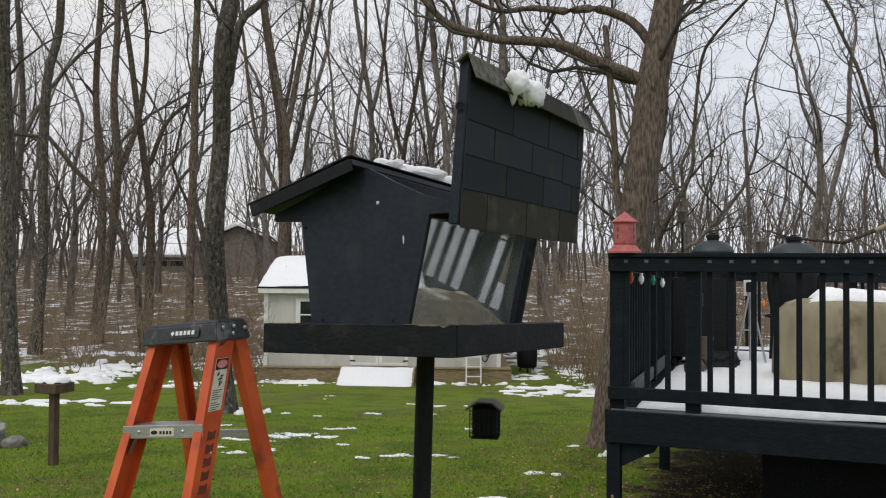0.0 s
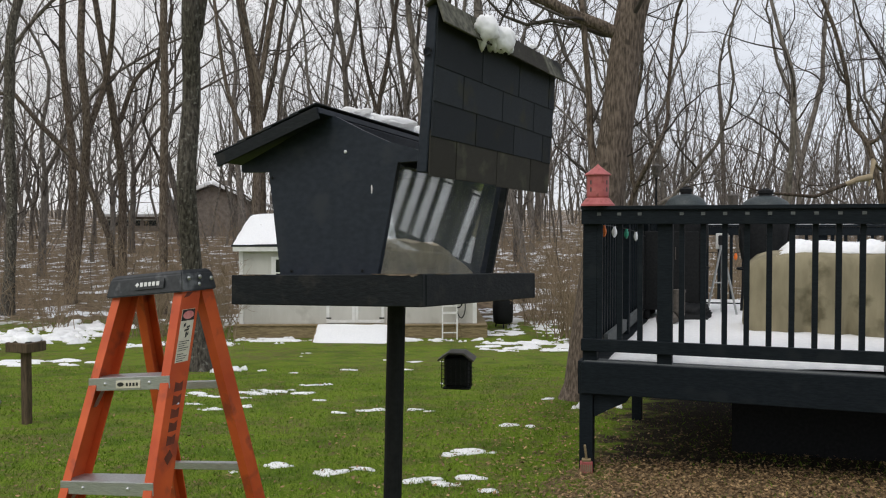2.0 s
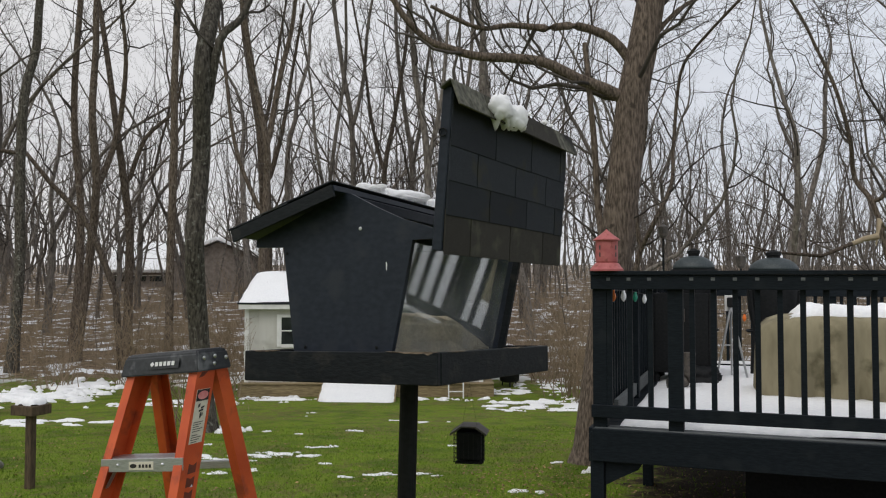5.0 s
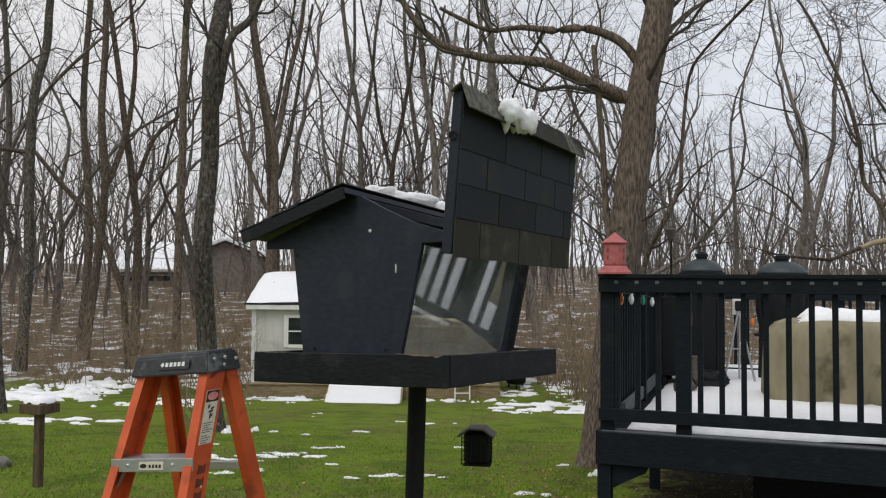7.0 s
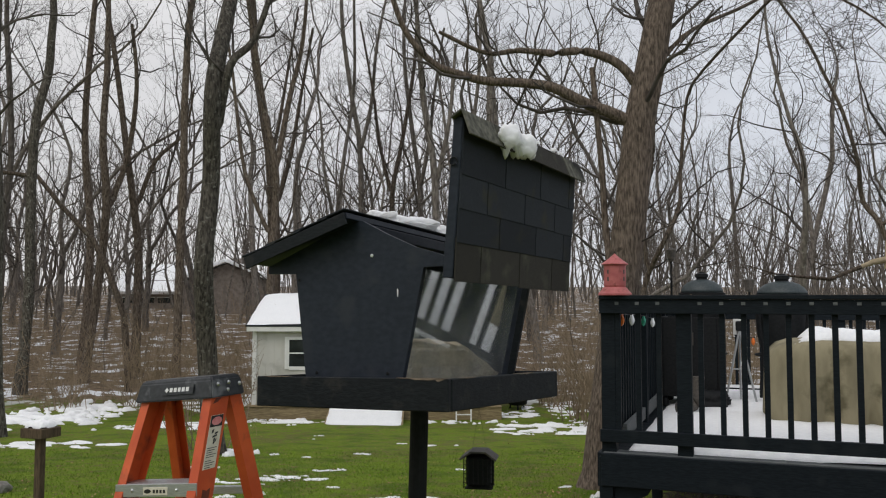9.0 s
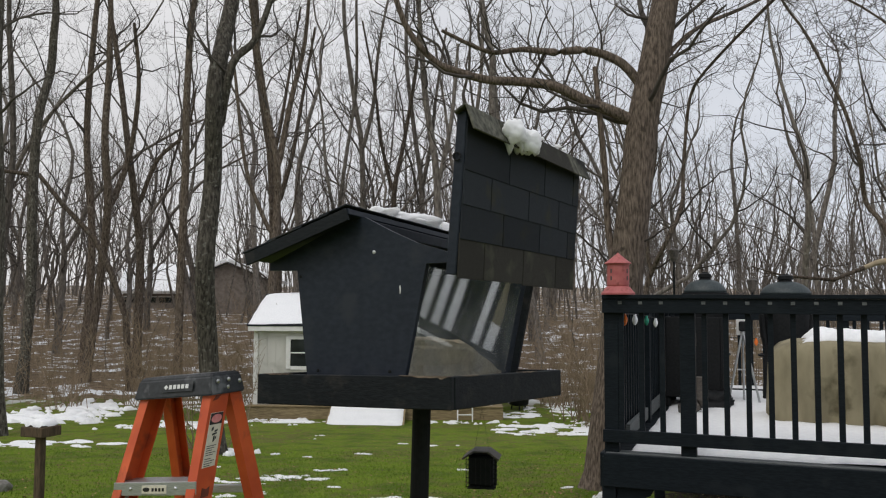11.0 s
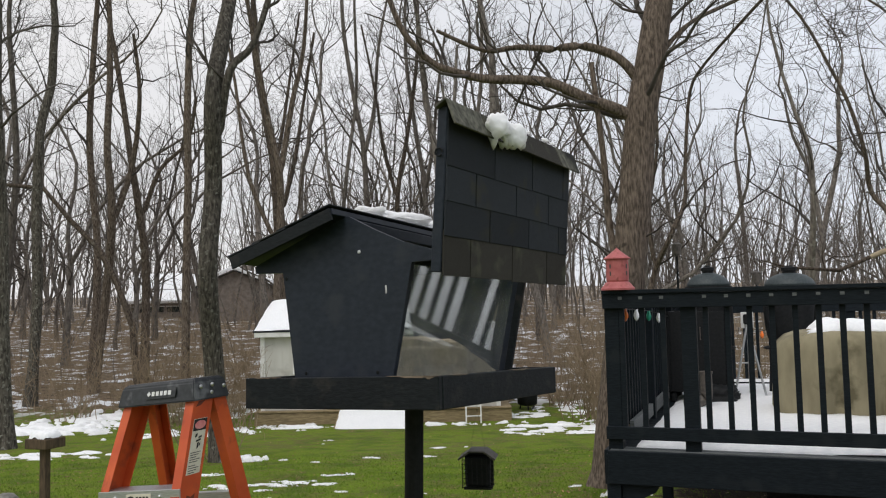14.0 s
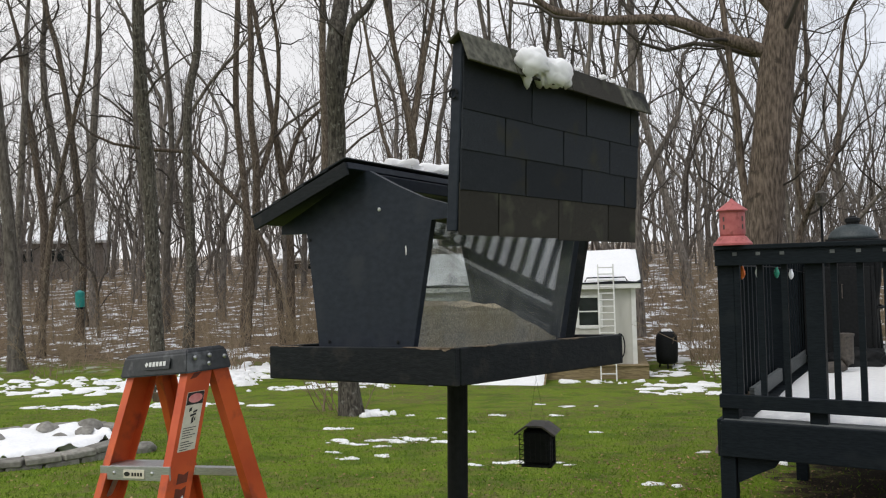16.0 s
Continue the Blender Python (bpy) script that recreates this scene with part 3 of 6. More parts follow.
        part("ridge_shingle", box(0.0, 0.007, c0, c1, 0.0, 0.045, 0.0015, m), CAP_SHINGLE if worn else SHINGLE_OLD, lid, "weathered grey ridge shingle" if worn else "black ridge shingle")
    part("hook_eye", tube([pm @ Vector((-0.02 + 0.012 * math.cos(a), -0.006, 0.36 + 0.012 * math.sin(a))) for a in (k * math.pi / 5 for k in range(10))], 0.003, 6), DARK_METAL, lid)
    # pole
    top = Vector((-0.055, 3.165, 1.50))
    foot = Vector((-0.085, 3.12, ground_z(-0.09, 3.12) - 0.1))
    inv = FM.inverted()
    part("pole", tube([inv @ foot, inv @ top], 0.034, 20), DARK_METAL, f, "black round steel pole", smooth=False)
    part("pole_flange", lathe([(0.034, -0.02), (0.07, -0.006), (0.07, 0.011), (0.01, 0.0115)], 20, Matrix.Translation(inv @ top)), DARK_METAL, f)
    # snow left on both roof halves
    def lump(name, along, width, height, m, seed, drop=0.0, under=0.6):
        bm = bmesh.new()
        bmesh.ops.create_icosphere(bm, subdivisions=4, radius=1)
        for v in bm.verts:
            p = v.co.copy()
            n = noise.noise(p * 1.7 + Vector((seed, 0, 0))) * 0.45 + noise.noise(p * 3.2 + Vector((seed, 3, 0))) * 0.2 + noise.noise(p * 8 + Vector((0, seed, 0))) * 0.05
            p *= 1 + n
            if p.z < 0:
                p.z *= under + drop * (0.5 + noise.noise((p.y * 3, seed, 0)))
            v.co = (p.x * width, p.y * along, p.z * height)
        bmesh.ops.transform(bm, matrix=m, verts=bm.verts)
        ob = part(name, bm, SNOW, None, "", smooth=True)
        ob.matrix_world = FM
        return ob
    a = lump("snow_clump", 0.085, 0.029, 0.040, pm @ Matrix.Translation((0.042, 0.395, 0.474)), 3.1, 0.6)
    tagged(a, "wet snow clump melting on the lifted roof ridge", "snow")
    a = lump("snow_clump", 0.075, 0.028, 0.045, pm @ Matrix.Translation((0.038, 0.285, 0.486)), 8.4, 0.9)
    tagged(a, "wet snow clump dripping over the lifted roof ridge", "snow")
    for k, (y, s) in enumerate(((0.72, 0.012), (0.79, 0.009), (0.56, 0.008))):
        a = lump("snow_clump", s * 1.3, s, s * 0.8, pm @ Matrix.Translation((0.020, y, 0.520)), 5 + k)
        tagged(a, "tiny leftover clump of snow on the roof ridge", "snow")
    for y, ln, h, x in ((0.26, 0.09, 0.028, -0.425), (0.54, 0.17, 0.050, -0.435), (0.80, 0.12, 0.045, -0.435)):
        a = lump("snow_strip", ln, 0.07, h, Matrix.Translation((x, y, 0.652)) @ Matrix.Rotation(-slope, 4, "Y"), y * 7, 0.0, 0.05)
        tagged(a, "thin strip of wet snow along the feeder's roof ridge", "snow")


build_feeder()


# ---- hanging suet feeder under the tray ----
def build_suet():
    p = FM @ Vector((-0.30, 0.85, 0))
    m = pose(p.x, p.y, 0, 0, 0, -9)
    s = thing("suet_feeder", m, "small black house-shaped wire suet feeder hanging under the tray", "suet feeder")
    z = 1.237
    part("roof", prism([(-0.085, z - 0.035), (-0.08, z - 0.04), (-0.03, z - 0.006), (0.03, z - 0.006), (0.08, z - 0.04), (0.085, z - 0.035), (0.035, z), (-0.035, z)], 0.13, Matrix.Translation((0, -0.065, 0))), RUST, s, "grey weathered metal roof")
    part("back_plate", prism([(-0.065, z - 0.165), (0.065, z - 0.165), (0.065, z - 0.036), (0.028, z - 0.008), (-0.028, z - 0.008), (-0.065, z - 0.036)], 0.006, Matrix.Translation((0, 0.03, 0))), DARK_METAL, s)
    part("suet_block", box(-0.055, 0.055, -0.03, 0.028, z - 0.16, z - 0.03, 0.006), DARK_METAL, s)
    part("bottom_plate", box(-0.062, 0.062, -0.045, 0.045, z - 0.171, z - 0.165, 0.001), DARK_METAL, s)
    for k in range(7):
        x = -0.066 + 0.022 * k
        part("cage_wire", tube([(x, -0.05, z - 0.165), (x, -0.05, z - 0.035)], 0.0018, 5), DARK_METAL, s)
    for k in range(7):
        zz = z - 0.16 + 0.02 * k
        part("cage_wire", tube([(-0.068, 0.04, zz), (-0.068, -0.05, zz), (0.068, -0.05, zz), (0.068, 0.04, zz)], 0.0018, 5), DARK_METAL, s)
    for x in (-0.03, 0.03):
        part("hanging_wire", tube([(x, 0, z - 0.004), (0, 0, 1.40), (0, 0, p.z + 0.0)], 0.0004, 4), DARK_METAL, s)
    part("hook", tube([(0.0 + 0.02 * math.cos(a), 0, p.z - 0.022 + 0.02 * math.sin(a)) for a in (k * math.pi / 6 for k in range(-3, 8))], 0.003, 6), DARK_METAL, s)

    shrink = Matrix.Translation((0, 0, z)) @ Matrix.Scale(0.89, 4) @ Matrix.Translation((0, 0, -z))
    for o in s.children:
        if "wire" not in o.name or "cage" in o.name:
            if "hook" not in o.name:
                o.data.transform(shrink)


build_suet()


# ---- stepladder ----
def build_ladder():
    lm = pose(-0.87, 2.50, 0, 0, 0, -24)
    l = thing("stepladder", lm, "orange fibreglass stepladder with black top cap and aluminium steps", "stepladder")
    g = ground_z(-0.75, 2.5)
    zt = 1.60
    # top cap, flared towards the bottom
    bm = bmesh.new()
    def ring(z, e):
        return [bm.verts.new(v) for v in ((-0.012 - e, -0.004 - e, z), (0.272 + e, -0.004 - e, z), (0.272 + e, 0.148 + e, z), (-0.012 - e, 0.148 + e, z))]
    r0, r1, r2 = ring(1.570, 0.0), ring(1.622, -0.010), ring(1.632, -0.018)
    bm.faces.new(r0[::-1])
    bm.faces.new(r2)
    for a, b in ((r0, r1), (r1, r2)):
        for i in range(4):
            bm.faces.new((a[i], a[(i + 1) % 4], b[(i + 1) % 4], b[i]))
    bmesh.ops.bevel(bm, geom=[e for e in bm.edges], offset=0.004, segments=2, affect="EDGES")
    cap = part("top_cap", bm, BLACK_PLASTIC, l, "scuffed black plastic cap")
    front = Matrix.Translation((0, -0.0065, 1.585)) @ pose(0, 0, 0, -11)
    part("recess_plate", prism([(0.095, 0.002), (0.205, 0.002), (0.205, 0.03), (0.095, 0.03)], 0.002, front), BLACK_PLASTIC, cap)
    for k, (x0, x1) in enumerate(((0.128, 0.140), (0.143, 0.155), (0.158, 0.169), (0.172, 0.184), (0.187, 0.199))):
        part("logo_mark", prism([(x0 - 0.008, 0.010), (x1 - 0.01, 0.010), (x1 - 0.01, 0.022), (x0 - 0.008, 0.022)], 0.002, front @ Matrix.Translation((0, -0.0012, 0))), WHITE_INK, cap)
    part("logo_mark", prism([(0.102, 0.016), (0.109, 0.009), (0.116, 0.016), (0.109, 0.023)], 0.002, front @ Matrix.Translation((0, -0.0012, 0))), WHITE_INK, cap)
    for y, z in ((0.028, 1.607), (0.075, 1.609), (0.125, 1.602), (0.072, 1.588)):
        part("rivet", lathe([(0.0065, 0), (0.006, 0.003), (0.002, 0.005)], 10, pose(0.2665, y, z, 0, 90, 0)), STEEL, cap)
    def rail(x, y, sx, sy, depth, name, lo):
        """A channel: its web outside, flanges inwards. sx, sy: spread in metres a metre down."""
        sh = Matrix(((1, 0, -sx, x + sx * 1.572), (0, 1, -sy, y + sy * 1.572), (0, 0, 1, 0), (0, 0, 0, 1)))
        s = 1 if sx > 0 else -1
        web_out = [(0, 0), (-s * 0.03, 0), (-s * 0.03, 0.004), (-s * 0.004, 0.004), (-s * 0.004, depth - 0.004), (-s * 0.03, depth - 0.004), (-s * 0.03, depth), (0, depth)]
        bm = bmesh.new()
        low = [bm.verts.new(sh @ Vector((a, b, lo))) for a, b in web_out]
        top = [bm.verts.new(sh @ Vector((a, b, 1.572))) for a, b in web_out]
        bm.faces.new(low)
        bm.faces.new(top[::-1])
        for k in range(8):
            bm.faces.new((low[k], low[(k + 1) % 8], top[(k + 1) % 8], top[k]))
        r = part(name, bm, ORANGE, l)
        part("foot", box(-s * 0.036, s * 0.004, -0.006, depth + 0.006, lo - 0.02, lo + 0.05, 0.002, sh), BLACK_PLASTIC, r, "black rubber foot")
        return r, sh
    lo = g + 0.03
    fr, fsh = rail(0.258, 0.012, 0.058, -0.31, 0.078, "front_rail", lo)
    fl, flsh = rail(0.002, 0.012, -0.078, -0.31, 0.078, "front_rail", lo)
    rr, rsh = rail(0.256, 0.094, 0.066, 0.285, 0.052, "rear_rail", lo)
    rl, rlsh = rail(0.004, 0.094, -0.065, 0.285, 0.052, "rear_rail", lo)
    # steps
    z = 1.345
    while z > g + 0.2:
        d = 1.572 - z
        y0 = 0.012 - 0.31 * d
        hl, hw = 0.078 * d, 0.058 * d
        st = box(0.007 - hl, 0.253 + hw, y0 + 0.002, y0 + 0.078, z - 0.004, z, 0.0005)
        box(0.0 - hl, 0.26 + hw, y0 - 0.006, y0 - 0.001, z - 0.036, z + 0.0, 0.0008, None, st)
        box(0.007 - hl, 0.253 + hw, y0 + 0.074, y0 + 0.078, z - 0.036, z - 0.0045, 0.0005, None, st)
        step = part("step", st, ALU, l, "ribbed aluminium step")
        for x in (0.045, 0.205):
            part("rivet", lathe([(0.005, 0), (0.005, 0.002), (0.002, 0.004)], 8, pose(x, y0 - 0.0062, z - 0.017, 90)), STEEL, step)
        if z > 1.3:
            part("sticker", box(0.088, 0.175, y0 - 0.0085, y0 - 0.0065, z - 0.03, z - 0.008, 0), LABEL, step)
            part("sticker_mark", prism([(0.092 + 0.012 * (1 + math.cos(a)), z - 0.019 + 0.006 * math.sin(a)) for a in (k * math.pi / 6 for k in range(12))], 0.001, Matrix.Translation((0, y0 - 0.0095, 0))), INK, step)
            for k in range(4):
                part("sticker_mark", box(0.124 + 0.012 * k, 0.131 + 0.012 * k, y0 - 0.0095, y0 - 0.0085, z - 0.024, z - 0.015, 0), INK, step)
        for s, xx in ((-1, 0.003 - hl), (1, 0.257 + hw)):
            part("step_brace", beam((xx - s * 0.035, y0 + 0.035, z - 0.005), (xx + s * 0.004, y0 + 0.02, z - 0.085), 0.02, 0.004, 0), ALU, step)
        z -= 0.272
    for zz in (1.29, 1.02, 0.75):
        d = 1.572 - zz
        y0 = 0.094 + 0.285 * d
        part("rear_brace", box(0.008 - 0.065 * d, 0.252 + 0.065 * d, y0 + 0.006, y0 + 0.030, zz - 0.022, zz, 0.001), ALU, l)
    # printed things on the outer webs, in the sheared frame of the front rail
    def web(name, poly, lift, mat, label=""):
        bm = bmesh.new()
        vs = [bm.verts.new(fsh @ Vector((lift, y, zz))) for y, zz in poly]
        vb = [bm.verts.new(fsh @ Vector((lift - 0.0006, y, zz))) for y, zz in poly]
        bm.faces.new(vs)
        for k in range(len(vs)):
            j = (k + 1) % len(vs)
            bm.faces.new((vs[k], vb[k], vb[j], vs[j]))
        return part(name, bm, mat, fr, label)
    web("warning_sticker", [(0.012, 1.375), (0.066, 1.375), (0.066, 1.520), (0.012, 1.520)], 0.0008, LABEL, "cream warning sticker")
    web("sticker_header", [(0.013, 1.488), (0.065, 1.488), (0.065, 1.519), (0.013, 1.519)], 0.0016, INK)
    web("sticker_oval", [(0.039 + 0.022 * math.cos(a), 1.5035 + 0.0115 * math.sin(a)) for a in (k * math.pi / 8 for k in range(16))], 0.0024, PINK)
    for a, b, c, d in ((0.026, 0.034, 1.470, 1.482), (0.032, 0.050, 1.458, 1.466), (0.040, 0.052, 1.466, 1.474), (0.038, 0.044, 1.440, 1.458), (0.046, 0.050, 1.445, 1.456)):
        web("sticker_mark", [(a, c), (b, c + 0.003), (b, d), (a, d - 0.003)], 0.0016, INK)
    for k in range(9):
        zz = 1.432 - 0.006 * k - (0.004 if k > 4 else 0)
        web("sticker_line", [(0.017, zz - 0.0018), (0.058 - 0.008 * (k % 3), zz - 0.0018), (0.058 - 0.008 * (k % 3), zz), (0.017, zz)], 0.0016, INK)
    for k in range(5):
        zz = 1.325 - 0.035 * k
        web("logo_letter", [(0.028, zz - 0.028), (0.060, zz - 0.028), (0.060, zz - 0.002), (0.046, zz - 0.008), (0.028, zz - 0.002)], 0.0008, BROWN_INK)
    web("logo_letter", [(0.028, 1.125), (0.046, 1.105), (0.062, 1.125), (0.046, 1.145)], 0.0008, BROWN_INK)
    web("scuff_mark", [(0.010, 1.553), (0.030, 1.556), (0.045, 1.568), (0.020, 1.567)], 0.0008, BROWN_INK)
    # it stands a little askew on the falling lawn
    askew = Matrix(((1, 0, 0, 0), (0, 1, 0, 0), (0.10, 0, 1, -0.030), (0, 0, 0, 1)))
    for o in l.children_recursive:
        o.data.transform(askew)


build_ladder()


# ---- deck ----
DM = pose(1.15, 5.93, 0, 0, 0, -20.7)


def on_deck(x, y, z, rz=0):
    return DM @ pose(x, y, z, 0, 0, rz)


def rail_run(p, a, b, fixed, posts, posts_w=0.1, along="x", step=0.1393):
    """One run of railing on the deck, from a to b along an axis, the other coordinate fixed."""
    def place(u0, u1, w0, w1, z0, z1, bevel=0.003):
        if along == "x":
            return box(u0, u1, fixed + w0, fixed + w1, z0, z1, bevel)
        return box(fixed + w0, fixed + w1, u0, u1, z0, z1, bevel)
    part("cap_rail", place(a, b, -0.03, 0.11, 1.865, 1.893), DECK_PAINT, p)
    part("top_rail", place(a, b, -0.012, 0.026, 1.765, 1.864), DECK_PAINT, p)
    part("bottom_rail", place(a, b, -0.012, 0.026, 0.872, 0.957), DECK_PAINT, p)
    u = a + (0.124 if along == "x" else 0.11)
    while u < b - 0.03:
        if not any(q - 0.02 < u < q + posts_w + 0.02 for q in posts):
            part("baluster", place(u - 0.018, u + 0.018, 0.027, 0.063, 0.885, 1.85, 0.002), DECK_PAINT, p)
            # Pale grey plates paint the sky glint on the bevelled baluster tops.
            if along == "x" and fixed < 1:
                part("baluster_glint", place(u - 0.013, u + 0.013, -0.0155, -0.0125, 1.826, 1.847, 0), DECK_GREY, p, "pale glint of a baluster end")
        u += step
    for q in posts:
        part("post", place(q, q + posts_w, 0.027, 0.027 + posts_w, 0.70, 1.864), DECK_PAINT, p)


def build_deck():
    d = thing("deck", DM, "raised black-stained wooden deck with railings under snow", "deck", kind="structure")
    W, D = 7.5, 4.9
    n = 34
    for k in range(n):
        y0 = 0.01 + k * D / n
        part("deck_board", box(0.012, W, y0, y0 + D / n - 0.006, 0.772, 0.800, 0.002), DECK_PAINT if k else DECK_GREY, d)
    part("rim_joist", box(0.0, W, -0.03, 0.008, 0.572, 0.795, 0.004), DECK_PAINT, d)
    part("rim_joist", box(-0.03, 0.008, 0.01, D, 0.56, 0.795, 0.004), DECK_PAINT, d)
    part("rim_joist", box(0.0, W, D + 0.002, D + 0.04, 0.56, 0.795, 0.004), DECK_PAINT, d)
    for k in range(14):
        part("joist", box(0.5 + 0.5 * k, 0.54 + 0.5 * k, 0.01, D, 0.58, 0.770, 0), DECK_PAINT, d)
    for x, y in ((-0.015, -0.005), (0.06, 2.4), (0.06, 4.6), (3.2, 0.3), (3.2, 4.2), (6.6, 0.3), (6.6, 4.2)):
        w = DM @ Vector((x, y, 0))
        part("leg", box(x, x + 0.095, y, y + 0.095, ground_z(w.x, w.y) - 0.15, 0.77, 0.004), DECK_PAINT, d)
    part("gusset", prism([(0.085, 0.568), (0.34, 0.568), (0.31, 0.52), (0.19, 0.46), (0.085, 0.40)], 0.04, Matrix.Translation((0, 0.02, 0))), DECK_PAINT, d)
    front = thing("railing", DM, "black-stained wooden deck railing with square balusters", "railing", kind="structure", group="deck railings")
    rail_run(front, -0.005, W, 0.0, [0.515, 1.93, 3.9, 5.8])
    part("corner_post", box(0.0, 0.1, 0.03, 0.13, 0.70, 1.864, 0.003), DECK_PAINT, front)
    side = thing("railing", DM, "black-stained wooden deck railing with square balusters", "railing", kind="structure", group="deck railings")
    rail_run(side, 0.12, D - 0.01, 0.0, [1.6, 3.2, 4.75], along="y")
    part("inner_board", box(0.075, 0.11, 0.5, 4.2, 0.83, 0.93, 0.003), DECK_GREY, side, "plain grey board")
    back = thing("railing", DM, "black-stained wooden deck railing with snow on the rails", "railing", kind="structure", group="deck railings")
    rail_run(back, 0.12, W, D - 0.13, [1.9, 4.4], step=0.1393)
    for o in back.children:
        o.data.transform(Matrix.Translation((0, 0, -0.12)))
    for z, th, w0, w1, sd in ((1.774, 0.05, -0.02, 0.10, 1.5), (0.838, 0.03, -0.05, 0.03, 7.5)):
        sn = part("rail_snow", snow_heap(lambda u, v: (0.2 + u * (W - 0.3), D - 0.13 + w0 + (w1 - w0) * v, z), 160, 4, th, sd, 0.12), SNOW, None, smooth=True)
        sn.matrix_world = DM
        tagged(sn, "line of snow resting on the far deck rail", "snow")
    # Added black wall, no known part: keeps light from behind out from under the deck.
    part("light_block_wall", box(1.0, W, 1.0, 1.2, -0.8, 0.57, 0), DARK_METAL, d)
    # snow on the boards
    def cover(u, v):
        return (0.15 + u * (W - 0.2), 0.10 + v * (D - 0.3), 0.800)
    sn = part("deck_snow", snow_heap(cover, 90, 60, 0.075, 2.2, 0.04), SNOW, None, smooth=True)
    sn.matrix_world = DM
    tagged(sn, "white sheet of snow lying over the deck boards", "snow", kind="stuff")


build_deck()


def build_lantern():
    m = on_deck(0.10, 0.045, 1.893)
    l = thing("red_lantern", m, "faded red metal lantern with a conical roof on the rail", "lantern")
    part("base", lathe([(0.118, 0), (0.118, 0.012), (0.105, 0.025), (0.082, 0.055), (0.074, 0.058)], 28), RED_PAINT, l, smooth=False)
    part("body", lathe([(0.074, 0.0585), (0.078, 0.07), (0.078, 0.205), (0.082, 0.215)], 28), RED_PAINT, l)
    for u in (-118, -28):
        for z in (0.10, 0.15):
            a = radians(u)
            part("slot", box(-0.006, 0.006, -0.0015, 0.0015, z, z + 0.03, 0.001, pose(0.0785 * math.cos(a), 0.0785 * math.sin(a), 0, 0, 0, u + 90)), RUST, l)
    part("roof", lathe([(0.084, 0.2155), (0.094, 0.217), (0.094, 0.222), (0.05, 0.255), (0.014, 0.284), (0.008, 0.29), (0.003, 0.296)], 28), RED_PAINT, l)
    part("finial_ring", tube([(0.012 * math.cos(a), 0, 0.303 + 0.012 * math.sin(a)) for a in (k * math.pi / 6 for k in range(13))], 0.002, 6, cap=False), RUST, l)


build_lantern()


def kamado(m, label):
    k = thing("kamado_grill", m, label, "grill", "grills on the deck")
    for x in (-0.17, 0.17):
        for y in (-0.17, 0.17):
            part("stand_leg", tube([(x * 1.15, y * 1.15, 0.0), (x, y, 0.42), (x * 1.2, y * 1.2, 0.80)], 0.016, 8), DARK_METAL, k)
    part("stand_ring", tube([(0.235 * math.cos(a), 0.235 * math.sin(a), 0.40) for a in (n * math.pi / 10 for n in range(21))], 0.013, 6, cap=False), DARK_METAL, k)
    # Bowl coloured black to stand for the shade below rail height.
    part("bowl", lathe([(0.10, 0.36), (0.165, 0.40), (0.205, 0.50), (0.225, 0.62), (0.232, 0.76), (0.226, 0.86), (0.215, 0.92)], 28), DARK_METAL, k, "ceramic bowl blackened for the rail's shade", smooth=True)
    part("draft_door", box(-0.06, 0.06, -0.215, -0.195, 0.44, 0.50, 0.004), DARK_METAL, k)
    for x in (-1, 1):
        part("side_shelf", box(x * 0.25 - 0.02, x * 0.25 + 0.02, -0.16, 0.16, 0.90, 0.925, 0.004), POST_WOOD, k)
    part("band", lathe([(0.215, 0.921), (0.240, 0.925), (0.240, 0.985), (0.215, 0.99)], 28), DARK_METAL, k)
    part("dome", lathe([(0.218, 0.991), (0.213, 1.018), (0.190, 1.055), (0.145, 1.09), (0.095, 1.110), (0.06, 1.117)], 28), GREEN_CERAMIC, k, "dark green dimpled ceramic dome", smooth=True)
    part("chimney", lathe([(0.06, 1.1175), (0.056, 1.135), (0.068, 1.14), (0.068, 1.17), (0.04, 1.178), (0.03, 1.19), (0.005, 1.192)], 18), DARK_METAL, k)
    part("handle", tube([(-0.10, -0.205, 0.96), (-0.09, -0.26, 0.95), (0.09, -0.26, 0.95), (0.10, -0.205, 0.96)], 0.014, 8), POST_WOOD, k)


kamado(on_deck(0.51, 3.15, 0.90) @ Matrix.Diagonal((0.98, 0.98, 1.06, 1)), "dark green ceramic kamado grill in a black open stand")
kamado(on_deck(1.285, 3.27, 0.90) @ Matrix.Diagonal((1.12, 1.12, 1.04, 1)), "dark green ceramic kamado grill beside the other grill")


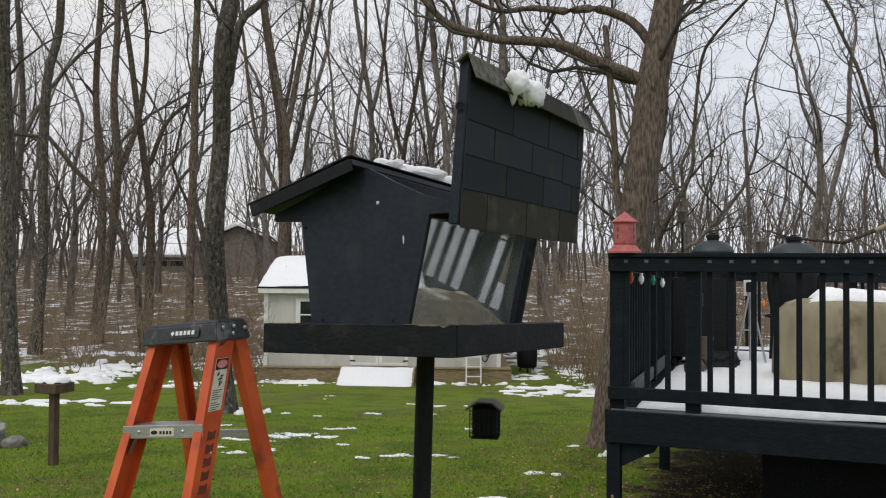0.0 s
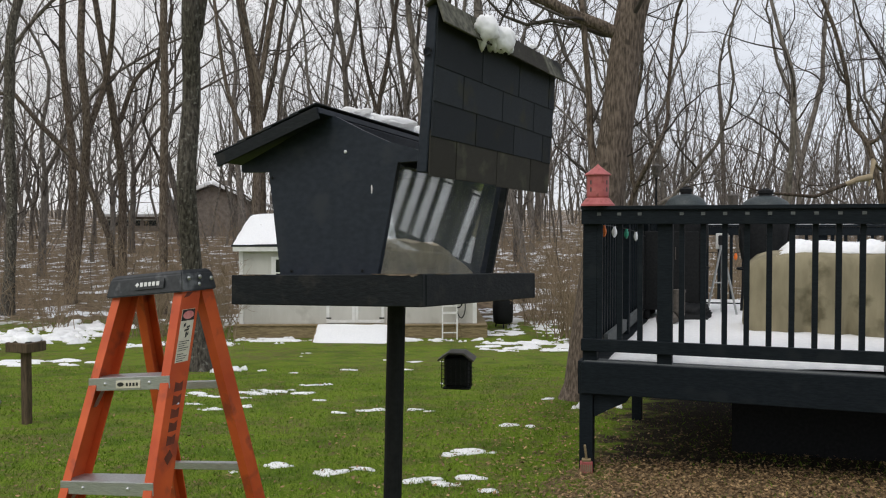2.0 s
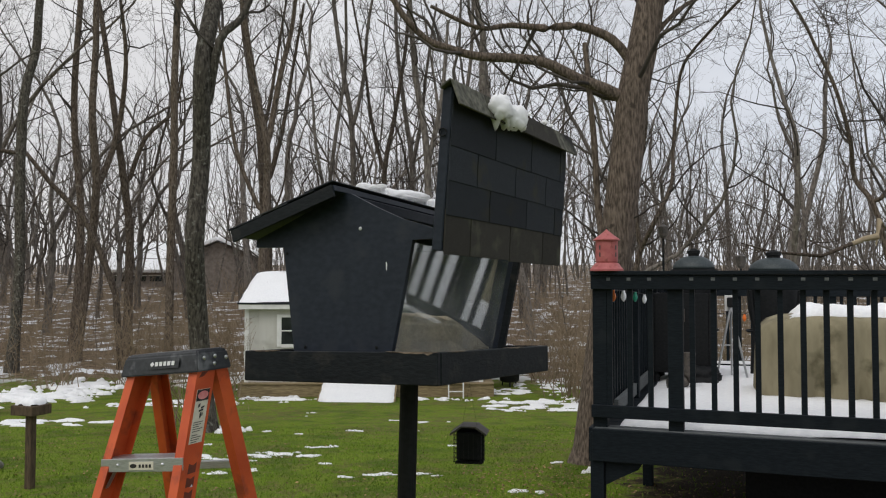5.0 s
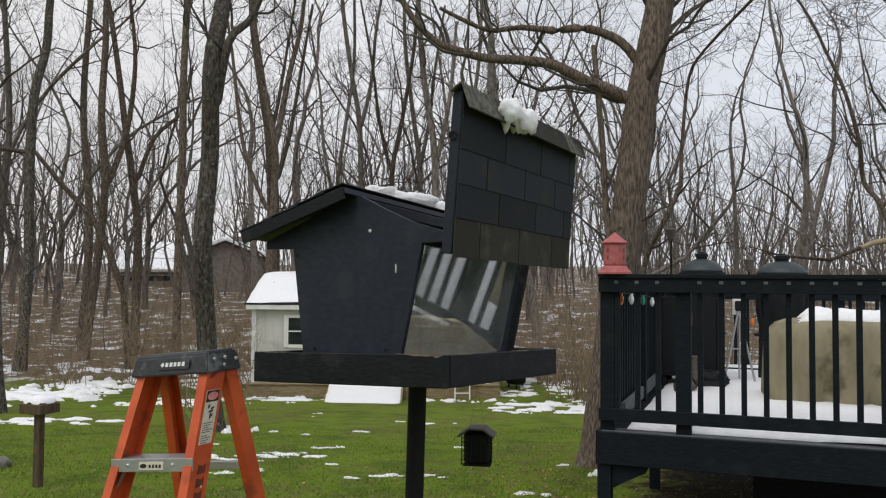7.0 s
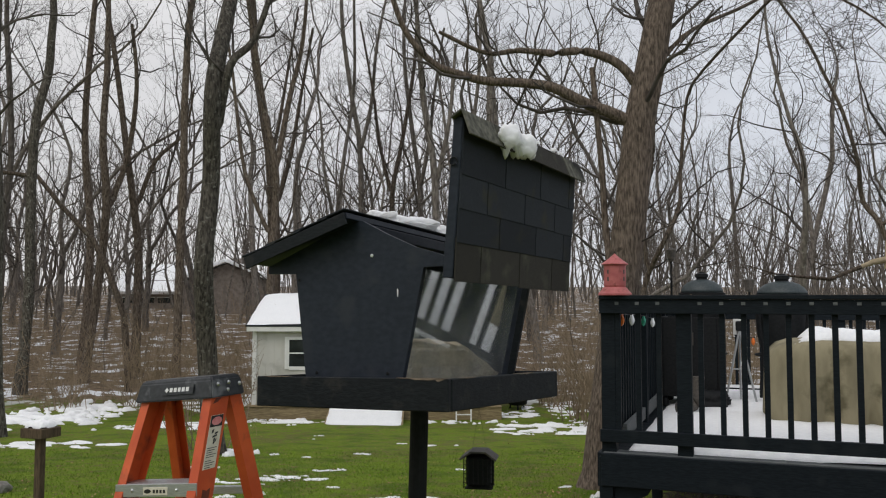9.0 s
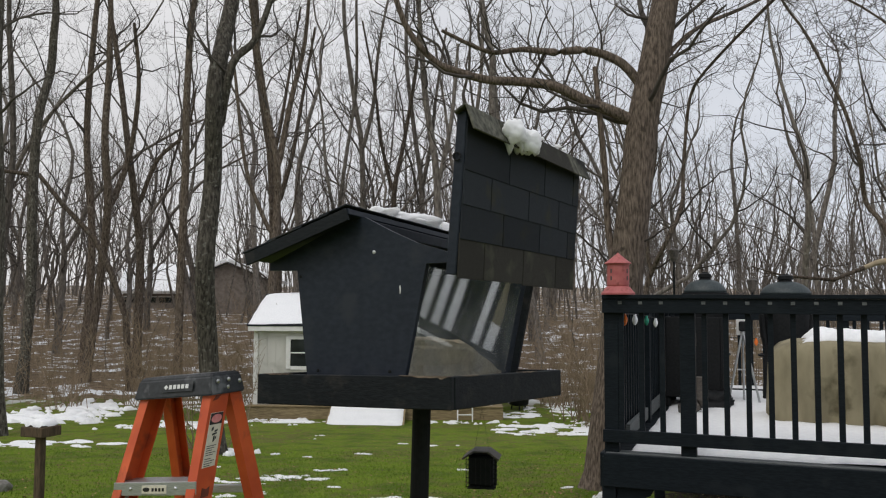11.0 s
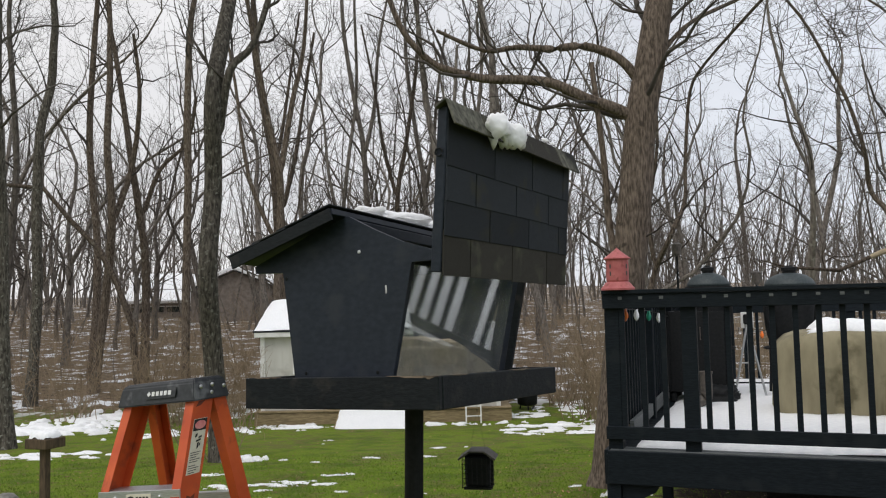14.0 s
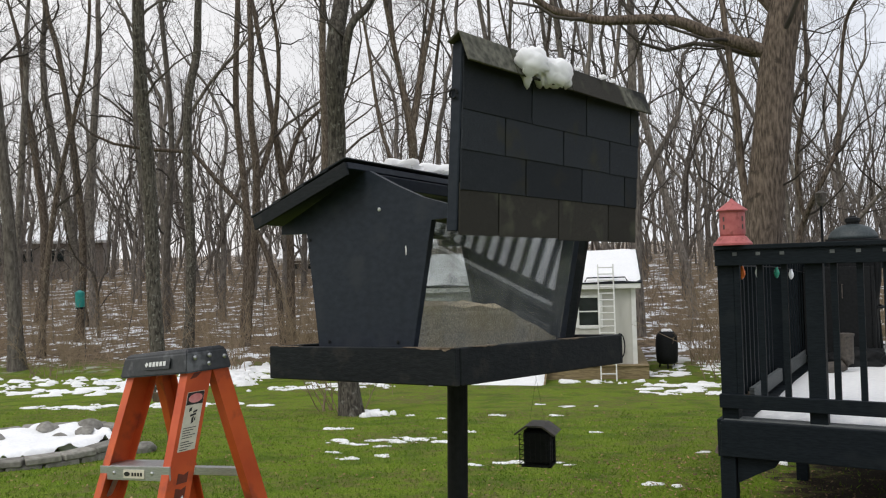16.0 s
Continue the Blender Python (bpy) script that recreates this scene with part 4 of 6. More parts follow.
def build_grill_cabinet():
    c = thing("grill_cabinet", on_deck(0.40, 3.15, 0.80), "black painted grill cabinet with closed doors on the deck", "cabinet")
    for x in (-0.29, 0.265):
        part("side_panel", box(x, x + 0.025, -0.30, 0.30, 0.10, 0.90, 0.003), DARK_METAL, c)
    part("back_panel", box(-0.264, 0.264, 0.275, 0.30, 0.10, 0.90, 0.003), DARK_METAL, c)
    part("floor_panel", box(-0.264, 0.264, -0.275, 0.274, 0.10, 0.125, 0.003), DARK_METAL, c)
    for x in (-0.1325, 0.1325):
        door = part("door", box(x - 0.1305, x + 0.1305, -0.30, -0.278, 0.10, 0.90, 0.004), DARK_METAL, c)
        part("door_handle", tube([(x * 0.25, -0.301, 0.62), (x * 0.25, -0.325, 0.62), (x * 0.25, -0.325, 0.74), (x * 0.25, -0.301, 0.74)], 0.005, 6), RUST, door)
    for x in (-0.25, 0.25):
        for y in (-0.26, 0.26):
            part("caster", lathe([(0.02, 0.0), (0.035, 0.01), (0.035, 0.06), (0.02, 0.0995)], 12, Matrix.Translation((x, y, 0))), DARK_METAL, c)


build_grill_cabinet()


def build_cover():
    m = on_deck(1.93, 1.93, 0.80)
    c = thing("covered_grill", m, "furniture under a stained tan canvas cover topped with snow", "covered grill")
    bm = bmesh.new()
    prof = [(0.985, 0.03), (1.0, 0.1), (1.0, 0.2), (0.995, 0.3), (0.99, 0.4), (0.985, 0.50), (0.975, 0.58), (0.945, 0.64), (0.88, 0.69), (0.77, 0.725), (0.6, 0.74), (0.3, 0.748), (0.0, 0.75)]
    N, rings = 192, []
    for k, (s, z) in enumerate(prof):
        ring = []
        for i in range(N):
            a = 2 * math.pi * i / N
            ca, sa = math.cos(a), math.sin(a)
            e = 4.5
            r = (abs(ca) ** e + abs(sa) ** e) ** (-1 / e)
            fold = (0.04 * math.sin(a * 11 + 3 * math.sin(a * 3)) + 0.02 * abs(math.sin(a * 23 + z * 4))) * max(0, 1 - z / 0.7) + 0.03 * noise.noise((ca * 4, sa * 4, z * 3)) + 0.012 * noise.noise((ca * 11, sa * 11, z * 6))
            fold += 0.075 * max(0.0, 1 - z / 0.62) * math.sin(a * 5 + 0.7 + z * 1.2) ** 3
            fold -= 0.035 * abs(math.sin(a * 8 + 2.2 * math.sin(a * 2) + 0.6 * z)) ** 10 * max(0.0, 1 - z / 0.72)
            fold -= 0.10 * math.exp(-((a - 1.49 * math.pi) / 0.06) ** 2) * max(0.0, 1 - z / 0.5) + 0.05 * math.exp(-((a - 1.37 * math.pi) / 0.05) ** 2) * max(0.0, 1 - z / 0.6)
            x, y = (0.85 * r * s + 0.2 * fold) * ca, (0.42 * r * s + fold) * sa
            ring.append(bm.verts.new((x, y, z + 0.012 * noise.noise((x * 4, y * 4, z)))))
        rings.append(ring)
    for a, b in zip(rings, rings[1:]):
        for i in range(N):
            j = (i + 1) % N
            bm.faces.new((a[i], a[j], b[j], b[i]))
    cv = part("cover", bm, CANVAS, c, "stained tan canvas cover", smooth=True)
    part("drawstring", tube([(-0.82, -0.405, 0.05), (-0.3, -0.425, 0.045), (0.3, -0.425, 0.05), (0.82, -0.405, 0.045)], 0.006, 6), CANVAS, c)
    sn = part("snow_mound", snow_heap(lambda u, v: (-0.60 + 1.32 * u, -0.31 + 0.62 * v, 0.655), 60, 30, 0.15, 6.6, 0.1), SNOW, None, smooth=True)
    sn.matrix_world = m
    tagged(sn, "thick snow lying on the canvas cover", "snow")


build_cover()


def torch(m, h, label):
    t = thing("garden_torch", m, label, "torch", "garden torches")
    part("pole", tube([(0, 0, 0), (0, 0, h - 0.12)], 0.014, 8), DARK_METAL, t)
    part("bowl", lathe([(0.02, h - 0.13), (0.045, h - 0.10), (0.062, h), (0.066, h + 0.005), (0.066, h + 0.02), (0.03, h + 0.035), (0.012, h + 0.05)], 16), RUST, t, "bronze torch bowl")


torch(on_deck(0.05, 4.83, 1.865), 0.62, "slim garden torch with bronze bowl fixed at the deck corner")
torch(on_deck(1.98, 0.04, 1.893), 0.33, "garden torch with dark bowl fixed on the deck rail")
torch(on_deck(0.96, 4.84, 1.865), 0.24, "short garden torch on the far deck rail")


def build_easel():
    s = thing("folding_stand", on_deck(0.87, 3.05, 0.86), "grey metal folding tripod stand in the deck snow", "stand")
    for x, y in ((-0.14, -0.08), (0.15, -0.06), (0.0, 0.2)):
        part("leg", tube([(x, y, 0), (0, 0, 0.71)], 0.011, 8), ALU, s)
    part("brace", tube([(-0.06, -0.04, 0.32), (0.065, -0.03, 0.32)], 0.007, 6), ALU, s)
    part("head", box(-0.035, 0.035, -0.03, 0.03, 0.70, 0.80, 0.01), DARK_METAL, s)
    part("white_plate", box(-0.06, 0.06, 0.035, 0.045, 0.66, 0.82, 0.004), WHITE_TRIM, s)


build_easel()


def build_small_deck_things():
    e = thing("drain_elbow", on_deck(0.51, 2.25, 0.87, 20), "grey plastic drain pipe elbow lying in the deck snow", "pipe")
    part("upright", lathe([(0.055, 0.08), (0.055, 0.26), (0.062, 0.262), (0.062, 0.285), (0.05, 0.287)], 18), RUST, e)
    part("bend", tube([(0, 0, 0.085), (0, 0, 0.06), (-0.03, 0, 0.03), (-0.09, 0, 0.0), (-0.2, 0, -0.01)], 0.055, 14), RUST, e)
    t = thing("tarp_heap", on_deck(0.57, 2.78, 0.85), "crumpled black tarp heaped on the deck", "tarp")
    bm = bmesh.new()
    bmesh.ops.create_icosphere(bm, subdivisions=4, radius=1)
    for v in bm.verts:
        p = v.co.copy()
        p *= 1 + 0.45 * noise.noise(p * 1.6) + 0.2 * noise.noise(p * 5)
        v.co = (p.x * 0.26, p.y * 0.2, max(p.z, -0.2) * 0.13)
    part("sheet", bm, DARK_METAL, t, smooth=True)
    w = DM @ Vector((0.045, -0.05, 0))
    g = ground_z(w.x, w.y)
    r = thing("hand_broom", pose(w.x, w.y, g, 8, 0, -10) @ Matrix.Scale(0.8, 4), "small hand broom with pale bristles leaning on the deck leg", "broom")
    part("head", box(-0.055, 0.055, -0.015, 0.015, 0.0, 0.11, 0.006), RED_PAINT, r)
    for k in range(6):
        part("bristle_tuft", box(-0.05 + 0.0175 * k, -0.04 + 0.0175 * k, -0.020, -0.0152, 0.015, 0.085, 0.001), CANVAS, r)
    part("collar", box(-0.04, 0.04, -0.017, 0.017, 0.111, 0.135, 0.004), TIMBER, r)
    part("handle", beam((0, 0, 0.136), (-0.015, 0, 0.26), 0.03, 0.02, 0.004), TIMBER, r)


build_small_deck_things()


def build_lights():
    cols = {"red": (0.55, 0.02, 0.03), "green": (0.01, 0.18, 0.11), "white": (0.72, 0.74, 0.76), "orange": (0.80, 0.18, 0.03), "blue": (0.03, 0.07, 0.30)}
    mats = {k: bulb_material(k + "_bulb", v) for k, v in cols.items()}
    st = thing("light_string", DM, "string of large coloured holiday bulbs hung along the railings", "light string")
    side = [(0.13, 0.665, 1.75, "white"), (0.13, 1.38, 1.73, "green"), (0.13, 2.056, 1.70, "white"), (0.13, 3.157, 1.63, "green"), (0.13, 4.0, 1.66, "blue")]
    far = [(0.333, 4.70, 1.68, "red"), (0.445, 4.70, 1.70, "white"), (0.488, 4.70, 1.44, "red"), (0.993, 4.70, 1.43, "orange"), (1.476, 4.70, 1.60, "green"), (2.0, 4.70, 1.50, "white"), (2.6, 4.70, 1.58, "red"), (3.2, 4.70, 1.5, "blue")]
    run = [(0.13, 0.13, 1.76, "orange")] + side + far
    part("cord", tube([p[:3] for p in run], 0.004, 5), DARK_METAL, st)
    for x, y, z, c in run:
        part("bulb", lathe([(0.011, 0), (0.014, -0.018), (0.021, -0.034), (0.022, -0.051), (0.014, -0.074), (0.003, -0.086)], 12, Matrix.Translation((x, y, z))), mats[c], st, c + " glass bulb", smooth=True)


build_lights()


# ---- shed ----
def build_shed():
    x0, x1, y0, y1 = -4.42, 1.22, 20.0, 24.0
    s = thing("garden_shed", pose(0, 0, 0), "grey-beige garden shed with white trim and snowy roof", "shed")
    zb, ze = -0.57, 1.20
    bm = box(x0, x1, y0, y0 + 0.08, zb, ze, 0)
    w = part("wall", bm, SIDING, s)
    for k in range(int((x1 - x0) / 0.2)):
        part("siding_groove", box(x0 + 0.2 * k + 0.1, x0 + 0.2 * k + 0.112, y0 - 0.006, y0 + 0.01, zb + 0.05, ze - 0.05, 0), SIDING, w)
    part("wall", box(x0, x0 + 0.08, y0 + 0.081, y1, zb, ze, 0), SIDING, s)
    part("wall", box(x1 - 0.08, x1, y0 + 0.081, y1, zb, ze, 0), SIDING, s)
    part("wall", box(x0 + 0.081, x1 - 0.081, y1 - 0.08, y1, zb, ze, 0), SIDING, s)
    for x in (x0, x1 - 0.08):
        part("gable", prism([(y0, ze + 0.001), (y1, ze + 0.001), ((y0 + y1) / 2, ze + 0.72)], 0.08, Matrix(((0, 1, 0, x), (1, 0, 0, 0), (0, 0, 1, 0), (0, 0, 0, 1)))), SIDING, s)
    for x in (x0 - 0.01, x1 - 0.09):
        part("corner_trim", box(x, x + 0.10, y0 - 0.02, y0 - 0.0065, zb, ze, 0.002), WHITE_TRIM, s)
    part("fascia", box(x0 - 0.12, x1 + 0.12, y0 - 0.17, y0 - 0.14, ze - 0.04, ze + 0.09, 0.003), WHITE_TRIM, s)
    part("soffit", box(x0 - 0.1, x1 + 0.1, y0 - 0.139, y0, ze + 0.005, ze + 0.02, 0), WHITE_TRIM, s)
    sl = math.atan2(0.74, 2.15)
    for sgn, yy in ((1, y0 - 0.18), (-1, y1 + 0.18)):
        m = Matrix.Translation((0, yy, ze + 0.07)) @ Matrix.Rotation(sgn * sl, 4, "X")
        r = part("roof", box(x0 - 0.15, x1 + 0.15, 0 if sgn > 0 else -2.31, 2.31 if sgn > 0 else 0, 0, 0.04, 0.004, m), SHINGLE, s)
        sn = part("roof_snow", snow_heap(lambda u, v: m @ Vector((x0 - 0.13 + u * (x1 - x0 + 0.26), sgn * (0.02 + 2.27 * v), 0.042)), 60, 20, 0.10, 4.4 + sgn, 0.05), SNOW, None, smooth=True)
        tagged(sn, "smooth white snow covering the shed roof", "snow", kind="stuff")
    # windows
    for a in (-3.60, -0.10):
        b = a + 0.52
        wn = part("window", box(a + 0.045, b - 0.045, y0 - 0.012, y0 - 0.007, 0.33, 0.96, 0), WINDOW_DARK, s, "dark window")
        for q in ((a - 0.06, a + 0.044, 0.27, 1.03), (b - 0.044, b + 0.06, 0.27, 1.03), (a + 0.0445, b - 0.0445, 0.961, 1.03), (a + 0.0445, b - 0.0445, 0.25, 0.329)):
            part("window_frame", box(q[0], q[1], y0 - 0.03, y0 - 0.0065, q[2], q[3], 0.003), WHITE_TRIM, wn)
        part("sash_bar", box(a + 0.045, b - 0.045, y0 - 0.022, y0 - 0.0125, 0.63, 0.66, 0.002), WHITE_TRIM, wn)
    # double door
    for a, b in ((-2.36, -1.68), (-1.67, -0.98)):
        dr = part("door", box(a, b, y0 - 0.02, y0 - 0.007, zb + 0.02, 1.10, 0.002), SIDING, s)
        for q in ((a, a + 0.07, zb + 0.02, 1.10), (b - 0.07, b, zb + 0.02, 1.10), (a + 0.071, b - 0.071, 1.03, 1.10), (a + 0.071, b - 0.071, 0.2, 0.27), (a + 0.071, b - 0.071, zb + 0.02, zb + 0.09)):
            part("door_trim", box(q[0], q[1], y0 - 0.032, y0 - 0.0205, q[2], q[3], 0.002), WHITE_TRIM, dr)
        part("hinge", box(a + 0.0 if a < -2 else b - 0.12, a + 0.12 if a < -2 else b, y0 - 0.038, y0 - 0.0325, zb + 0.12, zb + 0.15, 0), DARK_METAL, dr)
    # timber base
    base = thing("timber_base", pose(0, 0, 0), "weathered brown timber skid base below the shed", "timber base")
    part("sill_beam", box(x0 - 0.12, x1 + 0.25, y0 - 0.22, y0 - 0.10, -0.90, -0.60, 0.01), TIMBER, base)
    part("sill_beam", box(x0 - 0.12, x1 + 0.25, y1 - 0.10, y1, -0.95, -0.60, 0.01), TIMBER, base)
    part("floor_deck", box(x0 - 0.12, x1 + 0.25, y0 - 0.25, y1, -0.598, -0.572, 0.004), TIMBER, base)
    for k in range(5):
        x = x0 + 0.2 + k * 1.3
        part("pier", box(x, x + 0.35, y0 - 0.20, y0 + 0.15, -1.2, -0.901, 0.01), STONE, base)
    # ramp under snow
    r = thing("ramp", pose(0, 0, 0), "wooden shed ramp buried under smooth snow", "ramp")
    part("ramp_board", prism([(18.45, -0.93), (19.77, -0.56), (19.77, -0.62), (18.45, -1.0)], 1.75, Matrix(((0, 1, 0, -2.55), (1, 0, 0, 0), (0, 0, 1, 0), (0, 0, 0, 1)))), TIMBER, r)
    sn = part("ramp_snow", snow_heap(lambda u, v: (-2.53 + 1.70 * u, 18.46 + 1.29 * v, -0.927 + 0.362 * v), 24, 16, 0.06, 9.1, 0.08), SNOW, None, smooth=True)
    tagged(sn, "smooth snow lying on the shed ramp", "snow")
    # ladder leaning on the eave
    l = thing("extension_ladder", pose(0, 0, 0), "white aluminium extension ladder leaning against the shed roof", "ladder")
    def at(z, x):
        return (x, 19.45 + (z + 1.05) * 0.14, z)
    for x in (0.40, 0.74):
        part("stile", beam(at(-1.06, x), at(1.72, x), 0.03, 0.06, 0.003, (0, 1, 0)), WHITE_TRIM, l)
    for k in range(18):
        z = -0.85 + 0.147 * k if k > 3 else -0.95 + 0.22 * k
        part("rung", tube([at(z, 0.415), at(z, 0.725)], 0.014, 6), WHITE_TRIM, l)
    part("standoff", tube([(0.10, 19.78, 1.33), (0.15, 19.80, 1.42), (1.0, 19.80, 1.42), (1.05, 19.78, 1.33)], 0.014, 6), DARK_METAL, l)
    h = thing("garden_hose", pose(0.85, 19.93, 0), "black garden hose looped on the shed wall", "hose")
    part("loop", tube([(0.10 * math.sin(a), -0.02, -0.15 + 0.28 * math.cos(a)) for a in (k * math.pi / 8 for k in range(17))], 0.015, 6), DARK_METAL, h)
    t = thing("barrel_composter", pose(2.0, 21.6, ground_z(2.0, 21.6)), "black barrel composter on short legs beside the shed", "composter")
    part("drum", lathe([(0.18, 0.10), (0.25, 0.14), (0.265, 0.35), (0.27, 0.55), (0.25, 0.78), (0.18, 0.88), (0.05, 0.91)], 24), DARK_METAL, t, smooth=True)
    for a in range(3):
        u = a * 2.1 + 0.5
        part("leg", tube([(0.22 * math.cos(u), 0.22 * math.sin(u), -0.05), (0.18 * math.cos(u), 0.18 * math.sin(u), 0.14)], 0.02, 6), DARK_METAL, t)
    sn = part("snow_mound", snow_heap(lambda u, v: (1.88 + 0.26 * u, 21.48 + 0.22 * v, ground_z(2, 21.6) + 0.885), 10, 8, 0.06, 1.2, 0.1), SNOW, None, smooth=True)
    tagged(sn, "snow cap on the barrel composter", "snow")


build_shed()


# ---- trees ----
class Wood:
    """Collects tapered tubes for one mesh."""
    def __init__(self):
        self.v, self.f = [], []

    def tube(self, pts, radii, n):
        base = len(self.v)
        p = np.array(pts)
        d = np.empty_like(p)
        d[1:-1] = p[2:] - p[:-2]
        d[0], d[-1] = p[1] - p[0], p[-1] - p[-2]
        d /= np.sqrt((d * d).sum(1))[:, None] + 1e-9
        x, y, z = d[:, 0], d[:, 1], d[:, 2]
        a = np.stack([0 * x, z, -y], 1) if abs(d[0, 0]) < 0.8 else np.stack([-z, 0 * x, x], 1)
        a /= np.sqrt((a * a).sum(1))[:, None] + 1e-9
        c = np.stack([y * a[:, 2] - z * a[:, 1], z * a[:, 0] - x * a[:, 2], x * a[:, 1] - y * a[:, 0]], 1)
        u = np.arange(n) * (2 * math.pi / n)
        r = np.array(radii)[:, None, None]
        ring = p[:, None] + r * (np.cos(u)[None, :, None] * a[:, None] + np.sin(u)[None, :, None] * c[:, None])
        self.v.extend(ring.reshape(-1, 3).tolist())
        for k in range(len(pts) - 1):
            q = base + k * n
            for i in range(n):
                j = (i + 1) % n
                self.f.append((q + i, q + j, q + n + j, q + n + i))


def limb(rnd, p, d, length, r0, r1, segs, wander, lift):
    x, y, z = (float(v) for v in p)
    dx, dy, dz = (float(v) for v in d)
    pts, radii, step, g = [np.array((x, y, z))], [r0], length / segs, rnd.gauss
    for k in range(segs):
        dx, dy, dz = dx + g(0, wander), dy + g(0, wander), dz + g(0, wander) + lift
        s = 1 / math.sqrt(dx * dx + dy * dy + dz * dz)
        dx, dy, dz = dx * s, dy * s, dz * s
        x, y, z = x + dx * step, y + dy * step, z + dz * step
        pts.append(np.array((x, y, z)))
        radii.append(r0 + (r1 - r0) * (k + 1) / segs)
    return pts, radii


def sprout(rnd, wood, pts, radii, level, last, count, span, reach, angle=(30, 65), drop=0.62, sides=(5, 4, 3, 3), lift=0.10):
    """Side branches along a limb, and theirs in turn."""
    for _ in range(count):
        t = rnd.uniform(*span) * (len(pts) - 1)
        k = min(int(t), len(pts) - 2)
        w = t - k
        p = pts[k] * (1 - w) + pts[k + 1] * w
        r = (radii[k] * (1 - w) + radii[k + 1] * w)
        d = pts[k + 1] - pts[k]
        d /= np.linalg.norm(d)
        a = np.cross(d, np.array([rnd.gauss(0, 1), rnd.gauss(0, 1), rnd.gauss(0, 1)]))
        a /= np.linalg.norm(a) + 1e-9
        th = radians(rnd.uniform(*angle))
        nd = d * math.cos(th) + a * math.sin(th)
        ln = reach * rnd.uniform(0.55, 1.15)
        br = max(min(r * rnd.uniform(0.38, 0.58), ln * 0.017), 0.0036)
        q, qr = limb(rnd, p, nd, ln, br, max(br * 0.3, 0.0025), (7, 5, 4, 2)[min(level, 3)], 0.23, lift)
        wood.tube(q, qr, sides[min(level, 3)])
        if level < last:
            sprout(rnd, wood, q, qr, level + 1, last, max(2, int(count * (0.55, 0.75, 0.9)[min(level, 2)])), (0.25, 0.97), ln * drop, angle, drop, sides, lift)


def tree_meshes(seed, height, radius, bole, counts, last, fork=True, lean=0.03, reach=None):
    """Trunk and crown meshes of one bare tree, foot at the origin."""
    rnd = random.Random(seed)
    trunk, crown = Wood(), Wood()
    pts, radii = limb(rnd, (0, 0, -0.2), (rnd.gauss(0, lean), rnd.gauss(0, lean), 1), height * bole, radius, radius * 0.72, 9, 0.05, 0.02)
    radii[0] *= 1.35
    trunk.tube(pts, radii, 9)
    d = pts[-1] - pts[-2]
    d /= np.linalg.norm(d)
    n = rnd.choice((2, 2, 3)) if fork else 1
    az = rnd.uniform(0, 6.28)
    reach = reach or height * 0.2
    for k in range(n):
        u = az + k * 2 * math.pi / n + rnd.gauss(0, 0.3)
        sp = rnd.uniform(0.25, 0.55) if n > 1 else 0.05
        nd = d + sp * np.array([math.cos(u), math.sin(u), 0])
        ln = height * (1 - bole) * rnd.uniform(0.85, 1.1)
        r0 = radius * (0.58 if n > 1 else 0.72)
        q, qr = limb(rnd, pts[-1], nd / np.linalg.norm(nd), ln, r0, 0.012, 12, 0.18, 0.07)
        trunk.tube(q, qr, 6)
        sprout(rnd, crown, q, qr, 0, last, counts, (0.08, 0.98), reach)
    sprout(rnd, crown, pts, radii, 0, min(last, 2), max(2, counts // 3), (0.5, 1.0), reach * 0.8)
    return trunk, crown


def tree_object(trunk, crown, m, label, group, bark_mat, twig_mat=None):
    t = thing("tree", m, label, "tree", group)
    raw("trunk", trunk.v, trunk.f, bark_mat, t)
    raw("crown", crown.v, crown.f, twig_mat or TWIG, t)
    return t


